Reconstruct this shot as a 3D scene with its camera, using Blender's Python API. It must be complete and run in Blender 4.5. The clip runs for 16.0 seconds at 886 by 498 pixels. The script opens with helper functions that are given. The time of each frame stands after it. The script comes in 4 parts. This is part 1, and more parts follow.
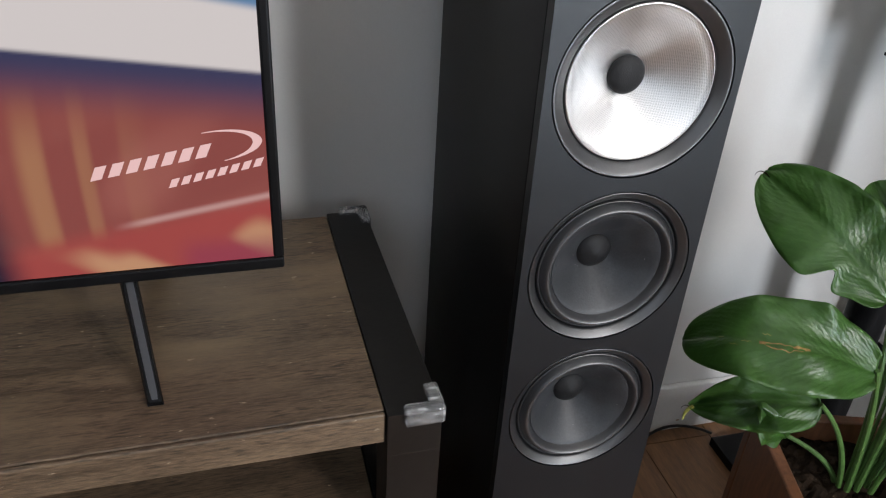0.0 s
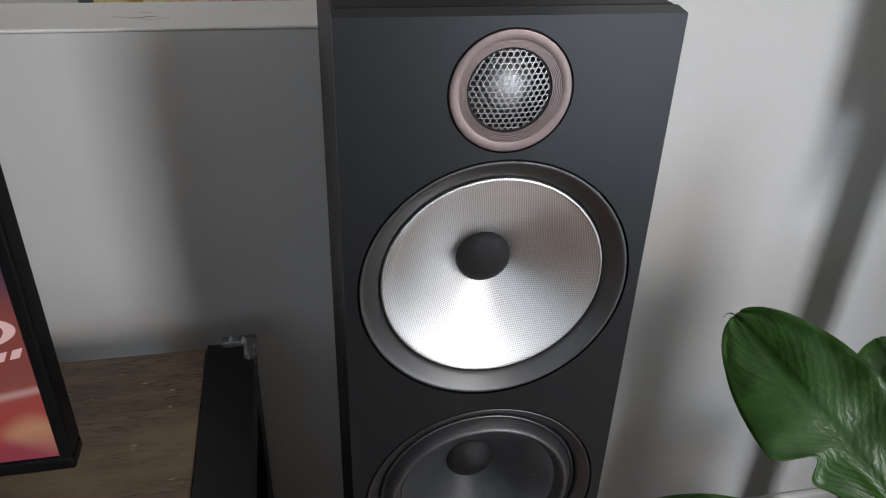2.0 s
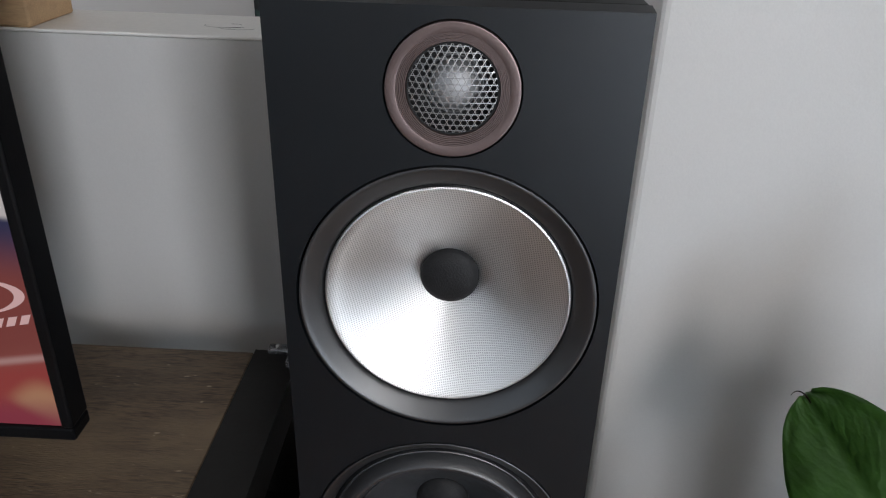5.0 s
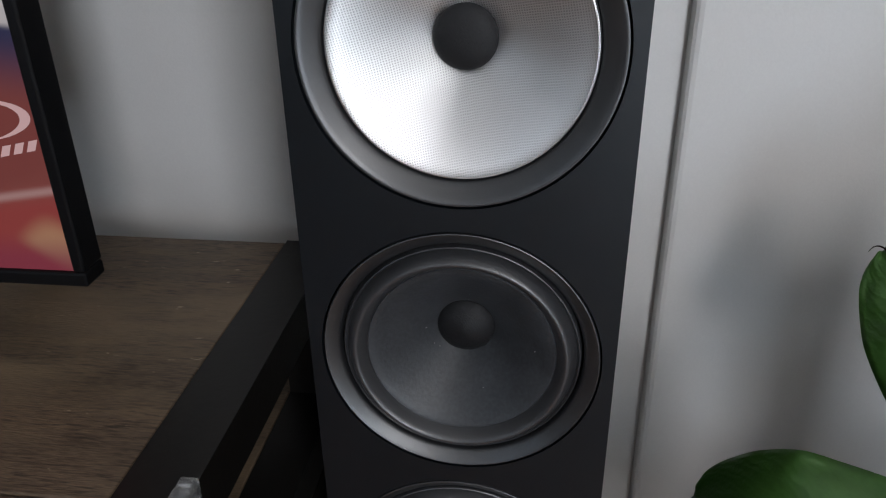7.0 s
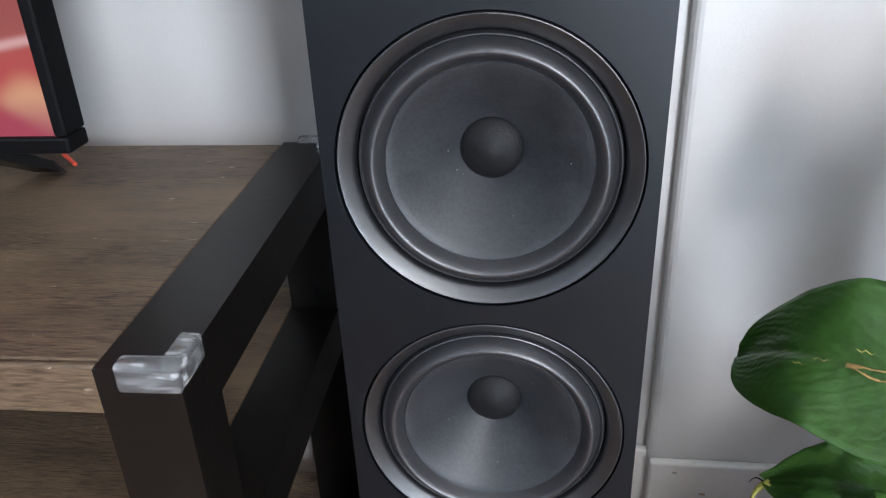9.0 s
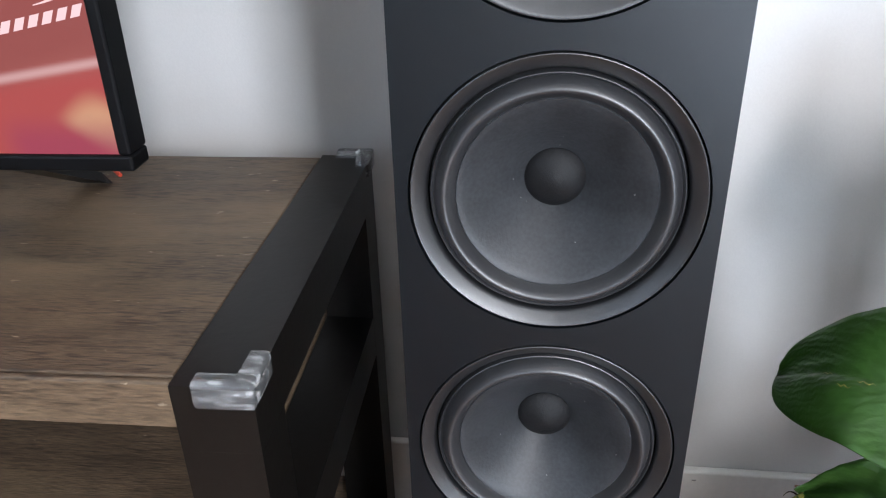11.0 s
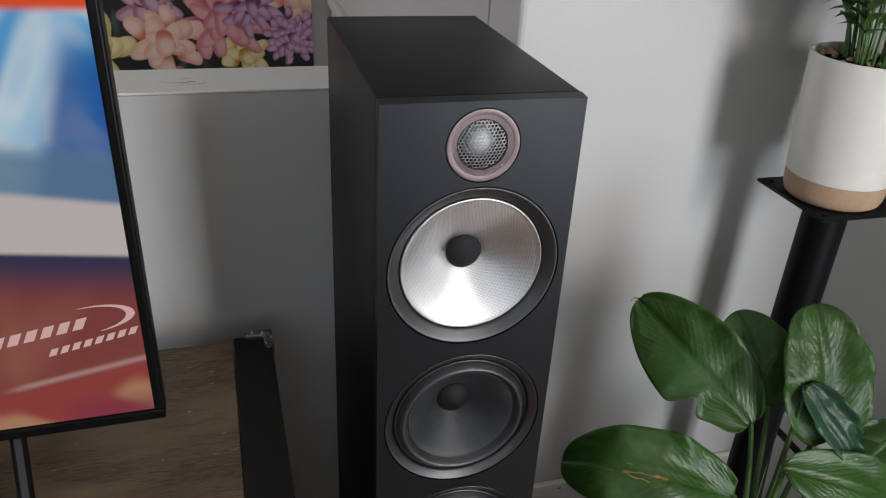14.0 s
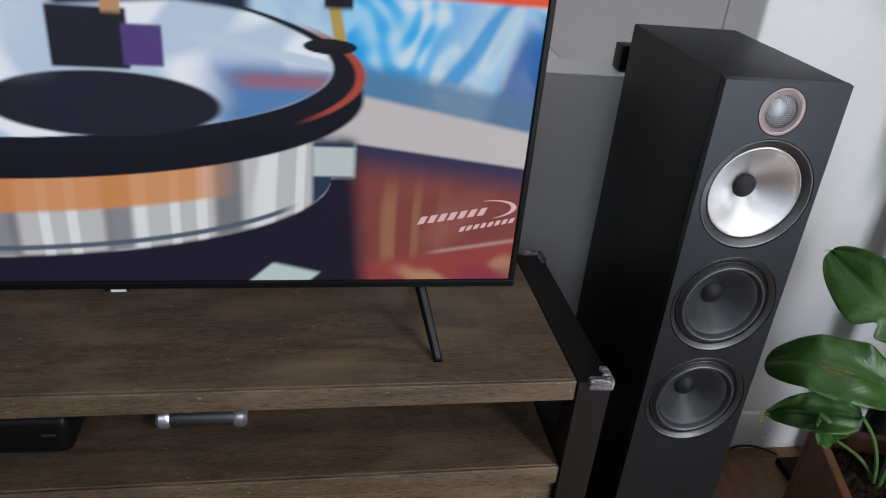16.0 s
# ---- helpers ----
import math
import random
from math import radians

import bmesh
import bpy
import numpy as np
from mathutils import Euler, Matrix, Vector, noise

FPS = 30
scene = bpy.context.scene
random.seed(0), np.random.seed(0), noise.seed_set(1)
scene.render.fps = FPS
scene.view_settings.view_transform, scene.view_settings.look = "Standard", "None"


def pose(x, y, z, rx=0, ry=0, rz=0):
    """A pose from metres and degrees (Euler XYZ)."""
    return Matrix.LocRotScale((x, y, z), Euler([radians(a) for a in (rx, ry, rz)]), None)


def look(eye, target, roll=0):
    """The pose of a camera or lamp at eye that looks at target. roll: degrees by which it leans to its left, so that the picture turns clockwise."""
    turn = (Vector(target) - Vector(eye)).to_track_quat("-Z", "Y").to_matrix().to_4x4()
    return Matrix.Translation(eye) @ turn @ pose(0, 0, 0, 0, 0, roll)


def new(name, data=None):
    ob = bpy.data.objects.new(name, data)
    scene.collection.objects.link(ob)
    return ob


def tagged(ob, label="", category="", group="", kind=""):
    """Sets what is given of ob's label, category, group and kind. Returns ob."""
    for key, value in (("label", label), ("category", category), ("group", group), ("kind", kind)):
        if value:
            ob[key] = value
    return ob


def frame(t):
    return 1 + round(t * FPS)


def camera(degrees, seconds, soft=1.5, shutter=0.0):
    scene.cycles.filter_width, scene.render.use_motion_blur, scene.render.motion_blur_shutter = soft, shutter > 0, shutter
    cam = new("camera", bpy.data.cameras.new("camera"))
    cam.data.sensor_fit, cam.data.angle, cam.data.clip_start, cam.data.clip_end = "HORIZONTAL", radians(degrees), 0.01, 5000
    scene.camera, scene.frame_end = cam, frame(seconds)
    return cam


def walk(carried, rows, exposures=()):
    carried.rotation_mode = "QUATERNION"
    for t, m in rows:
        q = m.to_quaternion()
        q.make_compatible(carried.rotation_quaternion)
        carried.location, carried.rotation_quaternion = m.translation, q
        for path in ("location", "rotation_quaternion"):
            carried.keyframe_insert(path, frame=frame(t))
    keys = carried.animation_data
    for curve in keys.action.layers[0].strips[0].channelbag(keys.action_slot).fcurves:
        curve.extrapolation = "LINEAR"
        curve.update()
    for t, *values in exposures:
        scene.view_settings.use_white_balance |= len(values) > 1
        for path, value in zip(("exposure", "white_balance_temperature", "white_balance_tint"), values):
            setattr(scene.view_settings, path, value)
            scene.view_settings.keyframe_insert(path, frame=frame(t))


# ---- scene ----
# The camera: seconds, place in metres, yaw, pitch, roll in degrees.
cam = camera(60.40, 16.0, soft=1.15)
ROWS = [
    (0.0, -0.3424, -0.5795, 1.0855, -14.28, -30.72, -3.08),
    (0.5, -0.2566, -0.5541, 1.1069, -13.33, -31.86, -2.79),
    (1.0, -0.1907, -0.4655, 1.1027, -12.31, -31.33, -1.44),
    (1.5, -0.1401, -0.4097, 1.1306, -11.22, -31.51, -1.00),
    (2.0, -0.1097, -0.3862, 1.1390, -10.01, -30.64, -1.60),
    (2.5, -0.1030, -0.3680, 1.1534, -9.18, -30.01, -1.67),
    (3.0, -0.1024, -0.3632, 1.1715, -8.54, -30.17, -2.09),
    (5.5, 0.0412, -0.3761, 1.0790, 6.70, -26.48, -0.99),
    (6.0, 0.0474, -0.3767, 1.0473, 7.98, -25.99, -0.56),
    (6.5, 0.0530, -0.3844, 1.0069, 8.39, -26.38, 0.03),
    (7.0, 0.0498, -0.3869, 0.9614, 8.21, -26.90, 0.81),
    (7.5, 0.0454, -0.3923, 0.9044, 7.39, -26.16, 1.47),
    (8.0, 0.0380, -0.3966, 0.8641, 6.60, -26.28, 2.13),
    (10.5, 0.0019, -0.3977, 0.8344, 6.33, -27.54, 1.82),
    (11.0, -0.0147, -0.4100, 0.8656, 6.56, -27.15, 1.37),
    (11.5, -0.0364, -0.4277, 0.9344, 5.85, -27.10, 1.11),
    (12.0, -0.0506, -0.4512, 1.0208, 0.08, -26.59, -1.17),
    (12.5, -0.0620, -0.4712, 1.1052, -5.77, -26.99, -0.62),
    (13.0, -0.1032, -0.4925, 1.1656, -9.99, -27.56, -0.43),
    (13.5, -0.1547, -0.5262, 1.2120, -13.41, -28.33, -1.18),
    (14.0, -0.2095, -0.6078, 1.2410, -14.80, -28.28, -2.64),
    (14.5, -0.2892, -0.6716, 1.2723, -15.58, -27.85, -4.02),
    (15.0, -0.4069, -0.7701, 1.2949, -16.02, -27.43, -4.61),
    (15.5, -0.5420, -0.8730, 1.2962, -15.83, -27.41, -4.65),
    (16.0, -0.6332, -0.9431, 1.2807, -7.95, -27.66, -5.10),
]
walk(cam, [(t, pose(x, y, z, 90 + pitch, roll, yaw)) for t, x, y, z, yaw, pitch, roll in ROWS],
     [(0.0, -0.05, 6350, 13), (0.5, 0.03, 6350, 13), (1.0, -0.3, 6350, 13), (3.0, -0.63, 6350, 13), (5.5, -0.74, 6220, 13), (6.5, -0.84, 6200, 13), (7.0, -0.8, 6160, 13), (8.0, -0.03, 5950, 13),
      (10.5, 0.52, 5900, 13), (11.0, 0.48, 5950, 13), (12.0, -0.4, 6250, 13), (13.5, -0.63, 6450, 13), (14.5, -0.62, 6350, 13), (15.5, -0.5, 6150, 13), (16.0, -0.43, 6050, 13)])

# ---- light: daylight through the window behind the camera, sky behind it, added fill lamps ----
world = bpy.data.worlds.new("sky")
scene.world = world
world.use_nodes = True
wn = world.node_tree
sky = wn.nodes.new("ShaderNodeTexSky")
sky.sky_type, sky.sun_disc, sky.sun_elevation, sky.sun_rotation = "NISHITA", False, radians(35), radians(150)
wn.nodes["Background"].inputs["Strength"].default_value = 0.12
wn.links.new(sky.outputs[0], wn.nodes["Background"].inputs["Color"])


def area(name, eye, target, w, h, watts, colour):
    data = bpy.data.lights.new(name, "AREA")
    data.shape, data.size, data.size_y, data.energy, data.color = "RECTANGLE", w, h, watts, colour
    ob = new(name, data)
    ob.matrix_world = look(eye, target)
    return ob


area("door_sky_light", (0.90, -2.06, 1.52), (0.76, 0, 1.50), 0.44, 0.86, 46, (1.0, 0.98, 0.945))
area("door_ground_light", (0.90, -2.06, 0.56), (0.76, 0, 1.30), 0.44, 0.80, 25, (0.77, 0.90, 1.0))
# Added fill lamp that lifts the shadows; no window is known there.
area("side_fill_light", (-1.25, -2.06, 1.45), (-1.15, 0, 2.3), 1.7, 1.05, 10, (0.82, 0.92, 1.0))
# Added fill lamp to brighten the far stairwell wall and the painting.
area("stair_fill_light", (-2.56, 1.55, 1.25), (0, 1.7, 0.7), 1.0, 1.0, 22, (0.97, 0.98, 1.0))

# ---- helpers ----


def material(name, colour, rough=0.5, metal=0.0, vary=0.12, scale=6.0, grain=60.0, bump=0.05, stretch=(1, 1, 1), coords="Object", shine=0.5):
    """A surface whose colour varies at two scales, with fine relief."""
    m = bpy.data.materials.new(name)
    m.use_nodes = True
    t = m.node_tree
    b = t.nodes["Principled BSDF"]
    b.inputs["Metallic"].default_value = metal
    b.inputs["Specular IOR Level"].default_value = shine
    tc, mp = t.nodes.new("ShaderNodeTexCoord"), t.nodes.new("ShaderNodeMapping")
    mp.inputs["Scale"].default_value = stretch
    t.links.new(tc.outputs[coords], mp.inputs["Vector"])
    n1, n2 = t.nodes.new("ShaderNodeTexNoise"), t.nodes.new("ShaderNodeTexNoise")
    n1.inputs["Scale"].default_value, n2.inputs["Scale"].default_value = scale, grain
    n1.inputs["Detail"].default_value = 6
    n2.inputs["Detail"].default_value = 4
    for n in (n1, n2):
        t.links.new(mp.outputs[0], n.inputs["Vector"])
    mix = t.nodes.new("ShaderNodeMath")
    mix.operation = "ADD"
    t.links.new(n1.outputs["Fac"], mix.inputs[0])
    t.links.new(n2.outputs["Fac"], mix.inputs[1])
    ramp = t.nodes.new("ShaderNodeMapRange")
    ramp.inputs["From Min"].default_value, ramp.inputs["From Max"].default_value = 0.7, 1.3
    ramp.inputs["To Min"].default_value, ramp.inputs["To Max"].default_value = 1 - vary, 1 + vary
    t.links.new(mix.outputs[0], ramp.inputs["Value"])
    mul = t.nodes.new("ShaderNodeMix")
    mul.data_type, mul.blend_type = "RGBA", "MULTIPLY"
    mul.inputs["Factor"].default_value = 1
    mul.inputs[6].default_value = (*colour, 1)
    t.links.new(ramp.outputs[0], mul.inputs[7])
    t.links.new(mul.outputs[2], b.inputs["Base Color"])
    rr = t.nodes.new("ShaderNodeMapRange")
    rr.inputs["To Min"].default_value, rr.inputs["To Max"].default_value = max(0.02, rough - 0.07), min(1, rough + 0.07)
    t.links.new(n1.outputs["Fac"], rr.inputs["Value"])
    t.links.new(rr.outputs[0], b.inputs["Roughness"])
    if bump:
        bp = t.nodes.new("ShaderNodeBump")
        bp.inputs["Strength"].default_value, bp.inputs["Distance"].default_value = bump, 0.002
        t.links.new(n2.outputs["Fac"], bp.inputs["Height"])
        t.links.new(bp.outputs[0], b.inputs["Normal"])
    return m


def bm_box(bm, x0, x1, y0, y1, z0, z1, bevel=0.0):
    """Adds a box, with rounded edges where a bevel is given."""
    vs = [bm.verts.new((x, y, z)) for x in (x0, x1) for y in (y0, y1) for z in (z0, z1)]
    fs = [bm.faces.new([vs[i] for i in q]) for q in ((0, 1, 3, 2), (4, 6, 7, 5), (0, 4, 5, 1), (2, 3, 7, 6), (0, 2, 6, 4), (1, 5, 7, 3))]
    if bevel:
        es = list({e for f in fs for e in f.edges})
        bmesh.ops.bevel(bm, geom=es, offset=bevel, segments=3, profile=0.5, affect="EDGES")


def box(x0, x1, y0, y1, z0, z1, bevel=0.0):
    bm = bmesh.new()
    bm_box(bm, x0, x1, y0, y1, z0, z1, bevel)
    return bm


def lathe(profile, segments=72, axis="z"):
    """A turned body from (radius, height) pairs; axis y turns it to face -y with height as depth."""
    bm = bmesh.new()
    rings = []
    for r, h in profile:
        if r < 1e-6:
            rings.append([bm.verts.new((0, 0, h) if axis == "z" else (0, h, 0))])
            continue
        ring = []
        for i in range(segments):
            a = 2 * math.pi * i / segments
            c, s = r * math.cos(a), r * math.sin(a)
            ring.append(bm.verts.new((c, s, h) if axis == "z" else (c, h, s)))
        rings.append(ring)
    for a, b in zip(rings, rings[1:]):
        for i in range(segments):
            j = (i + 1) % segments
            if len(a) == 1 and len(b) == 1:
                continue
            if len(a) == 1:
                bm.faces.new((a[0], b[i], b[j]))
            elif len(b) == 1:
                bm.faces.new((a[i], a[j], b[0]))
            else:
                bm.faces.new((a[i], a[j], b[j], b[i]))
    bmesh.ops.recalc_face_normals(bm, faces=bm.faces)
    return bm


def tube(points, radius, sides=8, taper=1.0):
    """A round rod along smooth points."""
    bm = bmesh.new()
    pts = [Vector(p) for p in points]
    rings = []
    for i, p in enumerate(pts):
        d = (pts[min(i + 1, len(pts) - 1)] - pts[max(i - 1, 0)]).normalized()
        u = d.orthogonal().normalized() if i == 0 else (u - d * u.dot(d)).normalized()
        w = d.cross(u)
        r = radius * (1 + (taper - 1) * i / (len(pts) - 1))
        rings.append([bm.verts.new(p + r * (math.cos(2 * math.pi * k / sides) * u + math.sin(2 * math.pi * k / sides) * w)) for k in range(sides)])
    for a, b in zip(rings, rings[1:]):
        for k in range(sides):
            bm.faces.new((a[k], a[(k + 1) % sides], b[(k + 1) % sides], b[k]))
    bm.faces.new(rings[0][::-1])
    bm.faces.new(rings[-1])
    return bm


def bend(a, b, c, n=12):
    """Points on a curve from a by way of b to c."""
    a, b, c = Vector(a), Vector(b), Vector(c)
    return [(1 - t) ** 2 * a + 2 * t * (1 - t) * b + t * t * c for t in (i / n for i in range(n + 1))]


def part(name, bm, mat, parent=None, label="", smooth=False):
    """Links a bmesh as one mesh object, under a thing or a part where one is given."""
    me = bpy.data.meshes.new(name)
    bm.to_mesh(me)
    bm.free()
    me.materials.append(mat)
    if smooth:
        me.shade_smooth()
        me.set_sharp_from_angle(angle=radians(38))
    ob = new(name, me)
    if parent is not None:
        ob.parent = parent
    return tagged(ob, label)


def thing(name, m, label, category, group=""):
    ob = new(name)
    ob.matrix_world = m
    return tagged(ob, label, category, group)


def structure(name, bm, mat, label=""):
    return tagged(part(name, bm, mat), label, kind="structure")


# ---- materials ----
WALL = material("wall_paint", (0.60, 0.592, 0.575), 0.6, vary=0.025, scale=1.3, grain=420, bump=0.10)
TRIM = material("white_trim_paint", (0.78, 0.765, 0.73), 0.4, vary=0.04, scale=5, grain=150, bump=0.05)
CEIL = material("ceiling_paint", (0.8, 0.8, 0.78), 0.8, vary=0.02)
PLANK = material("floor_wood", (0.215, 0.104, 0.044), 0.5, vary=0.38, scale=9, grain=70, bump=0.12, stretch=(9, 0.8, 1))
TOPWOOD = material("weathered_brown_wood", (0.108, 0.072, 0.043), 0.50, vary=0.50, scale=5, grain=60, bump=0.35, stretch=(1.6, 11, 11))
t = TOPWOOD.node_tree
b = t.nodes["Principled BSDF"]
old = b.inputs["Base Color"].links[0].from_socket
tc = t.nodes.new("ShaderNodeTexCoord")


def scuffs(scale, stretch, lo, hi):
    """A mask of sparse small marks."""
    mp, ns, mr = t.nodes.new("ShaderNodeMapping"), t.nodes.new("ShaderNodeTexNoise"), t.nodes.new("ShaderNodeMapRange")
    mp.inputs["Scale"].default_value = stretch
    ns.inputs["Scale"].default_value, ns.inputs["Detail"].default_value = scale, 3
    mr.inputs["From Min"].default_value, mr.inputs["From Max"].default_value = lo, hi
    t.links.new(tc.outputs["Object"], mp.inputs["Vector"])
    t.links.new(mp.outputs[0], ns.inputs["Vector"])
    t.links.new(ns.outputs["Fac"], mr.inputs["Value"])
    return mr.outputs[0]


for mask, col in ((scuffs(130, (0.5, 1.2, 1.2), 0.70, 0.75), (0.40, 0.32, 0.23, 1)), (scuffs(230, (0.22, 1.7, 1.7), 0.50, 0.68), (0.036, 0.024, 0.015, 1)), (scuffs(9, (0.6, 1.6, 1.6), 0.50, 0.78), (0.19, 0.132, 0.078, 1))):
    mx = t.nodes.new("ShaderNodeMix")
    mx.data_type = "RGBA"
    t.links.new(mask, mx.inputs["Factor"])
    t.links.new(old, mx.inputs[6])
    mx.inputs[7].default_value = col
    old = mx.outputs[2]
t.links.new(old, b.inputs["Base Color"])
BLACKWOOD = material("black_stained_wood", (0.0062, 0.0052, 0.0043), 0.38, vary=0.2, scale=8, grain=120, bump=0.08, shine=0.32)
CABINET = material("black_satin_vinyl", (0.0026, 0.0027, 0.0028), 0.44, vary=0.1, scale=4, grain=500, bump=0.03, shine=0.22)
BAFFLE = material("charcoal_satin_paint", (0.0030, 0.0044, 0.0060), 0.40, vary=0.08, scale=5, grain=700, bump=0.015, shine=0.32)
RING = material("dark_plastic_ring", (0.0085, 0.0088, 0.0098), 0.41, vary=0.06, scale=20, grain=600, bump=0.02, shine=1.0)
PENCIL = material("faint_pencil", (0.30, 0.29, 0.28), 0.7)
RUBBER = material("black_rubber", (0.017, 0.017, 0.0185), 0.42, vary=0.1, scale=30, grain=500, bump=0.04, shine=1.0)
PAPER = material("black_paper_cone", (0.023, 0.0245, 0.027), 0.46, vary=0.34, scale=40, grain=420, bump=0.10, shine=0.38)
FELT = material("dust_cap_black", (0.0065, 0.0065, 0.007), 0.6, vary=0.2, scale=40, grain=900, bump=0.2, shine=0.25)
COPPER = material("rose_anodised_metal", (0.150, 0.112, 0.106), 0.40, 0.9, vary=0.06, scale=20, grain=400, bump=0.03)
STEEL = material("dark_steel_mesh", (0.30, 0.297, 0.295), 0.42, 0.9, vary=0.1)
DOME = material("bright_aluminium", (0.50, 0.50, 0.51), 0.58, 0.85, vary=0.05)
VOID = material("dark_cavity", (0.008, 0.008, 0.009), 0.8, vary=0.1)
BEZEL = material("black_tv_plastic", (0.0045, 0.0045, 0.005), 0.36, vary=0.15, scale=15, grain=300, bump=0.03, shine=0.14)
FOOTGREY = material("dark_grey_plastic", (0.035, 0.036, 0.040), 0.5, vary=0.1, scale=15, grain=300, bump=0.03)
STANDBLACK = material("black_powder_coat", (0.0045, 0.0045, 0.005), 0.45, vary=0.2, scale=10, grain=500, bump=0.12, shine=0.16)
POTWHITE = material("cream_glazed_ceramic", (0.74, 0.71, 0.65), 0.42, vary=0.04, scale=6, grain=60, bump=0.02)
POTTAN = material("tan_clay", (0.42, 0.28, 0.175), 0.6, vary=0.1, scale=12, grain=200, bump=0.15)
SOIL = material("dark_soil", (0.016, 0.010, 0.006), 0.9, vary=0.6, scale=60, grain=220, bump=1.0, shine=0.1)
PLANTER = material("reddish_brown_wood", (0.135, 0.052, 0.022), 0.45, vary=0.35, scale=6, grain=50, bump=0.15, stretch=(3, 3, 0.6))
STEM = material("green_stem", (0.055, 0.115, 0.026), 0.42, vary=0.35, scale=20, grain=150)
PALM = material("palm_leaf", (0.075, 0.15, 0.035), 0.42, vary=0.3, scale=25, grain=150)
CARD = material("pale_plywood", (0.50, 0.33, 0.18), 0.6, vary=0.15, scale=10, grain=80, stretch=(1, 6, 6))
WHITEPL = material("white_plastic", (0.75, 0.75, 0.73), 0.4, vary=0.05)
CHROME = material("brushed_silver", (0.7, 0.7, 0.72), 0.28, 0.9, vary=0.08)
REDWIRE = material("red_cable", (0.65, 0.08, 0.04), 0.4, vary=0.05)
BLACKWIRE = material("black_cable", (0.012, 0.012, 0.012), 0.5, vary=0.1)



def woven(name, colour, period, turn):
    """A cloth of two crossing sets of shiny threads, each glossy along its own run."""
    m = bpy.data.materials.new(name)
    m.use_nodes = True
    t = m.node_tree
    tc = t.nodes.new("ShaderNodeTexCoord")
    warp = t.nodes["Principled BSDF"]
    weft = t.nodes.new("ShaderNodeBsdfPrincipled")
    waves = []
    for b, deg in ((warp, turn), (weft, turn + 90)):
        mp, wv, run = t.nodes.new("ShaderNodeMapping"), t.nodes.new("ShaderNodeTexWave"), t.nodes.new("ShaderNodeCombineXYZ")
        mp.inputs["Rotation"].default_value = (0, radians(deg), 0)
        wv.bands_direction, wv.inputs["Scale"].default_value = "X", 2 * math.pi / 20 / period
        wv.inputs["Distortion"].default_value, wv.inputs["Detail"].default_value, wv.inputs["Detail Scale"].default_value = 1.6, 1.0, 1.3
        t.links.new(tc.outputs["Object"], mp.inputs["Vector"])
        t.links.new(mp.outputs[0], wv.inputs["Vector"])
        waves.append(wv.outputs["Fac"])
        run.inputs[0].default_value, run.inputs[2].default_value = -math.sin(radians(deg)), -math.cos(radians(deg))
        b.inputs["Base Color"].default_value = (*colour, 1)
        b.inputs["Metallic"].default_value, b.inputs["Roughness"].default_value, b.inputs["Anisotropic"].default_value = 1.0, 0.42, 0.85
        t.links.new(run.outputs[0], b.inputs["Tangent"])
    over = t.nodes.new("ShaderNodeMath")
    over.operation = "GREATER_THAN"
    t.links.new(waves[0], over.inputs[0])
    t.links.new(waves[1], over.inputs[1])
    top = t.nodes.new("ShaderNodeMath")
    top.operation = "MAXIMUM"
    t.links.new(waves[0], top.inputs[0])
    t.links.new(waves[1], top.inputs[1])
    # Shade between the threads is multiplied into their colour.
    gap_shade, tint = t.nodes.new("ShaderNodeMapRange"), t.nodes.new("ShaderNodeMix")
    gap_shade.inputs["From Min"].default_value, gap_shade.inputs["From Max"].default_value, gap_shade.inputs["To Min"].default_value = 0.2, 0.85, 0.50
    tint.data_type, tint.blend_type = "RGBA", "MULTIPLY"
    tint.inputs["Factor"].default_value, tint.inputs[6].default_value = 1, (*colour, 1)
    t.links.new(top.outputs[0], gap_shade.inputs["Value"])
    t.links.new(gap_shade.outputs[0], tint.inputs[7])
    bp = t.nodes.new("ShaderNodeBump")
    bp.inputs["Strength"].default_value, bp.inputs["Distance"].default_value = 0.20, 0.0004
    t.links.new(top.outputs[0], bp.inputs["Height"])
    for b in (warp, weft):
        t.links.new(tint.outputs[2], b.inputs["Base Color"])
        t.links.new(bp.outputs[0], b.inputs["Normal"])
    mx = t.nodes.new("ShaderNodeMixShader")
    t.links.new(over.outputs[0], mx.inputs[0])
    t.links.new(weft.outputs[0], mx.inputs[1])
    t.links.new(warp.outputs[0], mx.inputs[2])
    t.links.new(mx.outputs[0], t.nodes["Material Output"].inputs["Surface"])
    return m


WEAVE = woven("silver_woven_cone", (0.76, 0.755, 0.75), 0.00135, 12)

CLEAR = bpy.data.materials.new("clear_silicone")
CLEAR.use_nodes = True
b = CLEAR.node_tree.nodes["Principled BSDF"]
b.inputs["Base Color"].default_value = (0.97, 0.98, 0.98, 1)
b.inputs["Roughness"].default_value = 0.06
b.inputs["IOR"].default_value = 1.42
t = CLEAR.node_tree
tc, mp, ns, mr = (t.nodes.new("ShaderNode" + k) for k in ("TexCoord", "Mapping", "TexNoise", "MapRange"))
mp.inputs["Scale"].default_value = (30, 90, 120)
ns.inputs["Scale"].default_value, ns.inputs["Detail"].default_value = 1.6, 3
mr.inputs["From Min"].default_value, mr.inputs["From Max"].default_value = 0.45, 0.72
mr.inputs["To Min"].default_value, mr.inputs["To Max"].default_value = 0.92, 0.60
t.links.new(tc.outputs["Object"], mp.inputs["Vector"])
t.links.new(mp.outputs[0], ns.inputs["Vector"])
t.links.new(ns.outputs["Fac"], mr.inputs["Value"])
t.links.new(mr.outputs[0], b.inputs["Transmission Weight"])
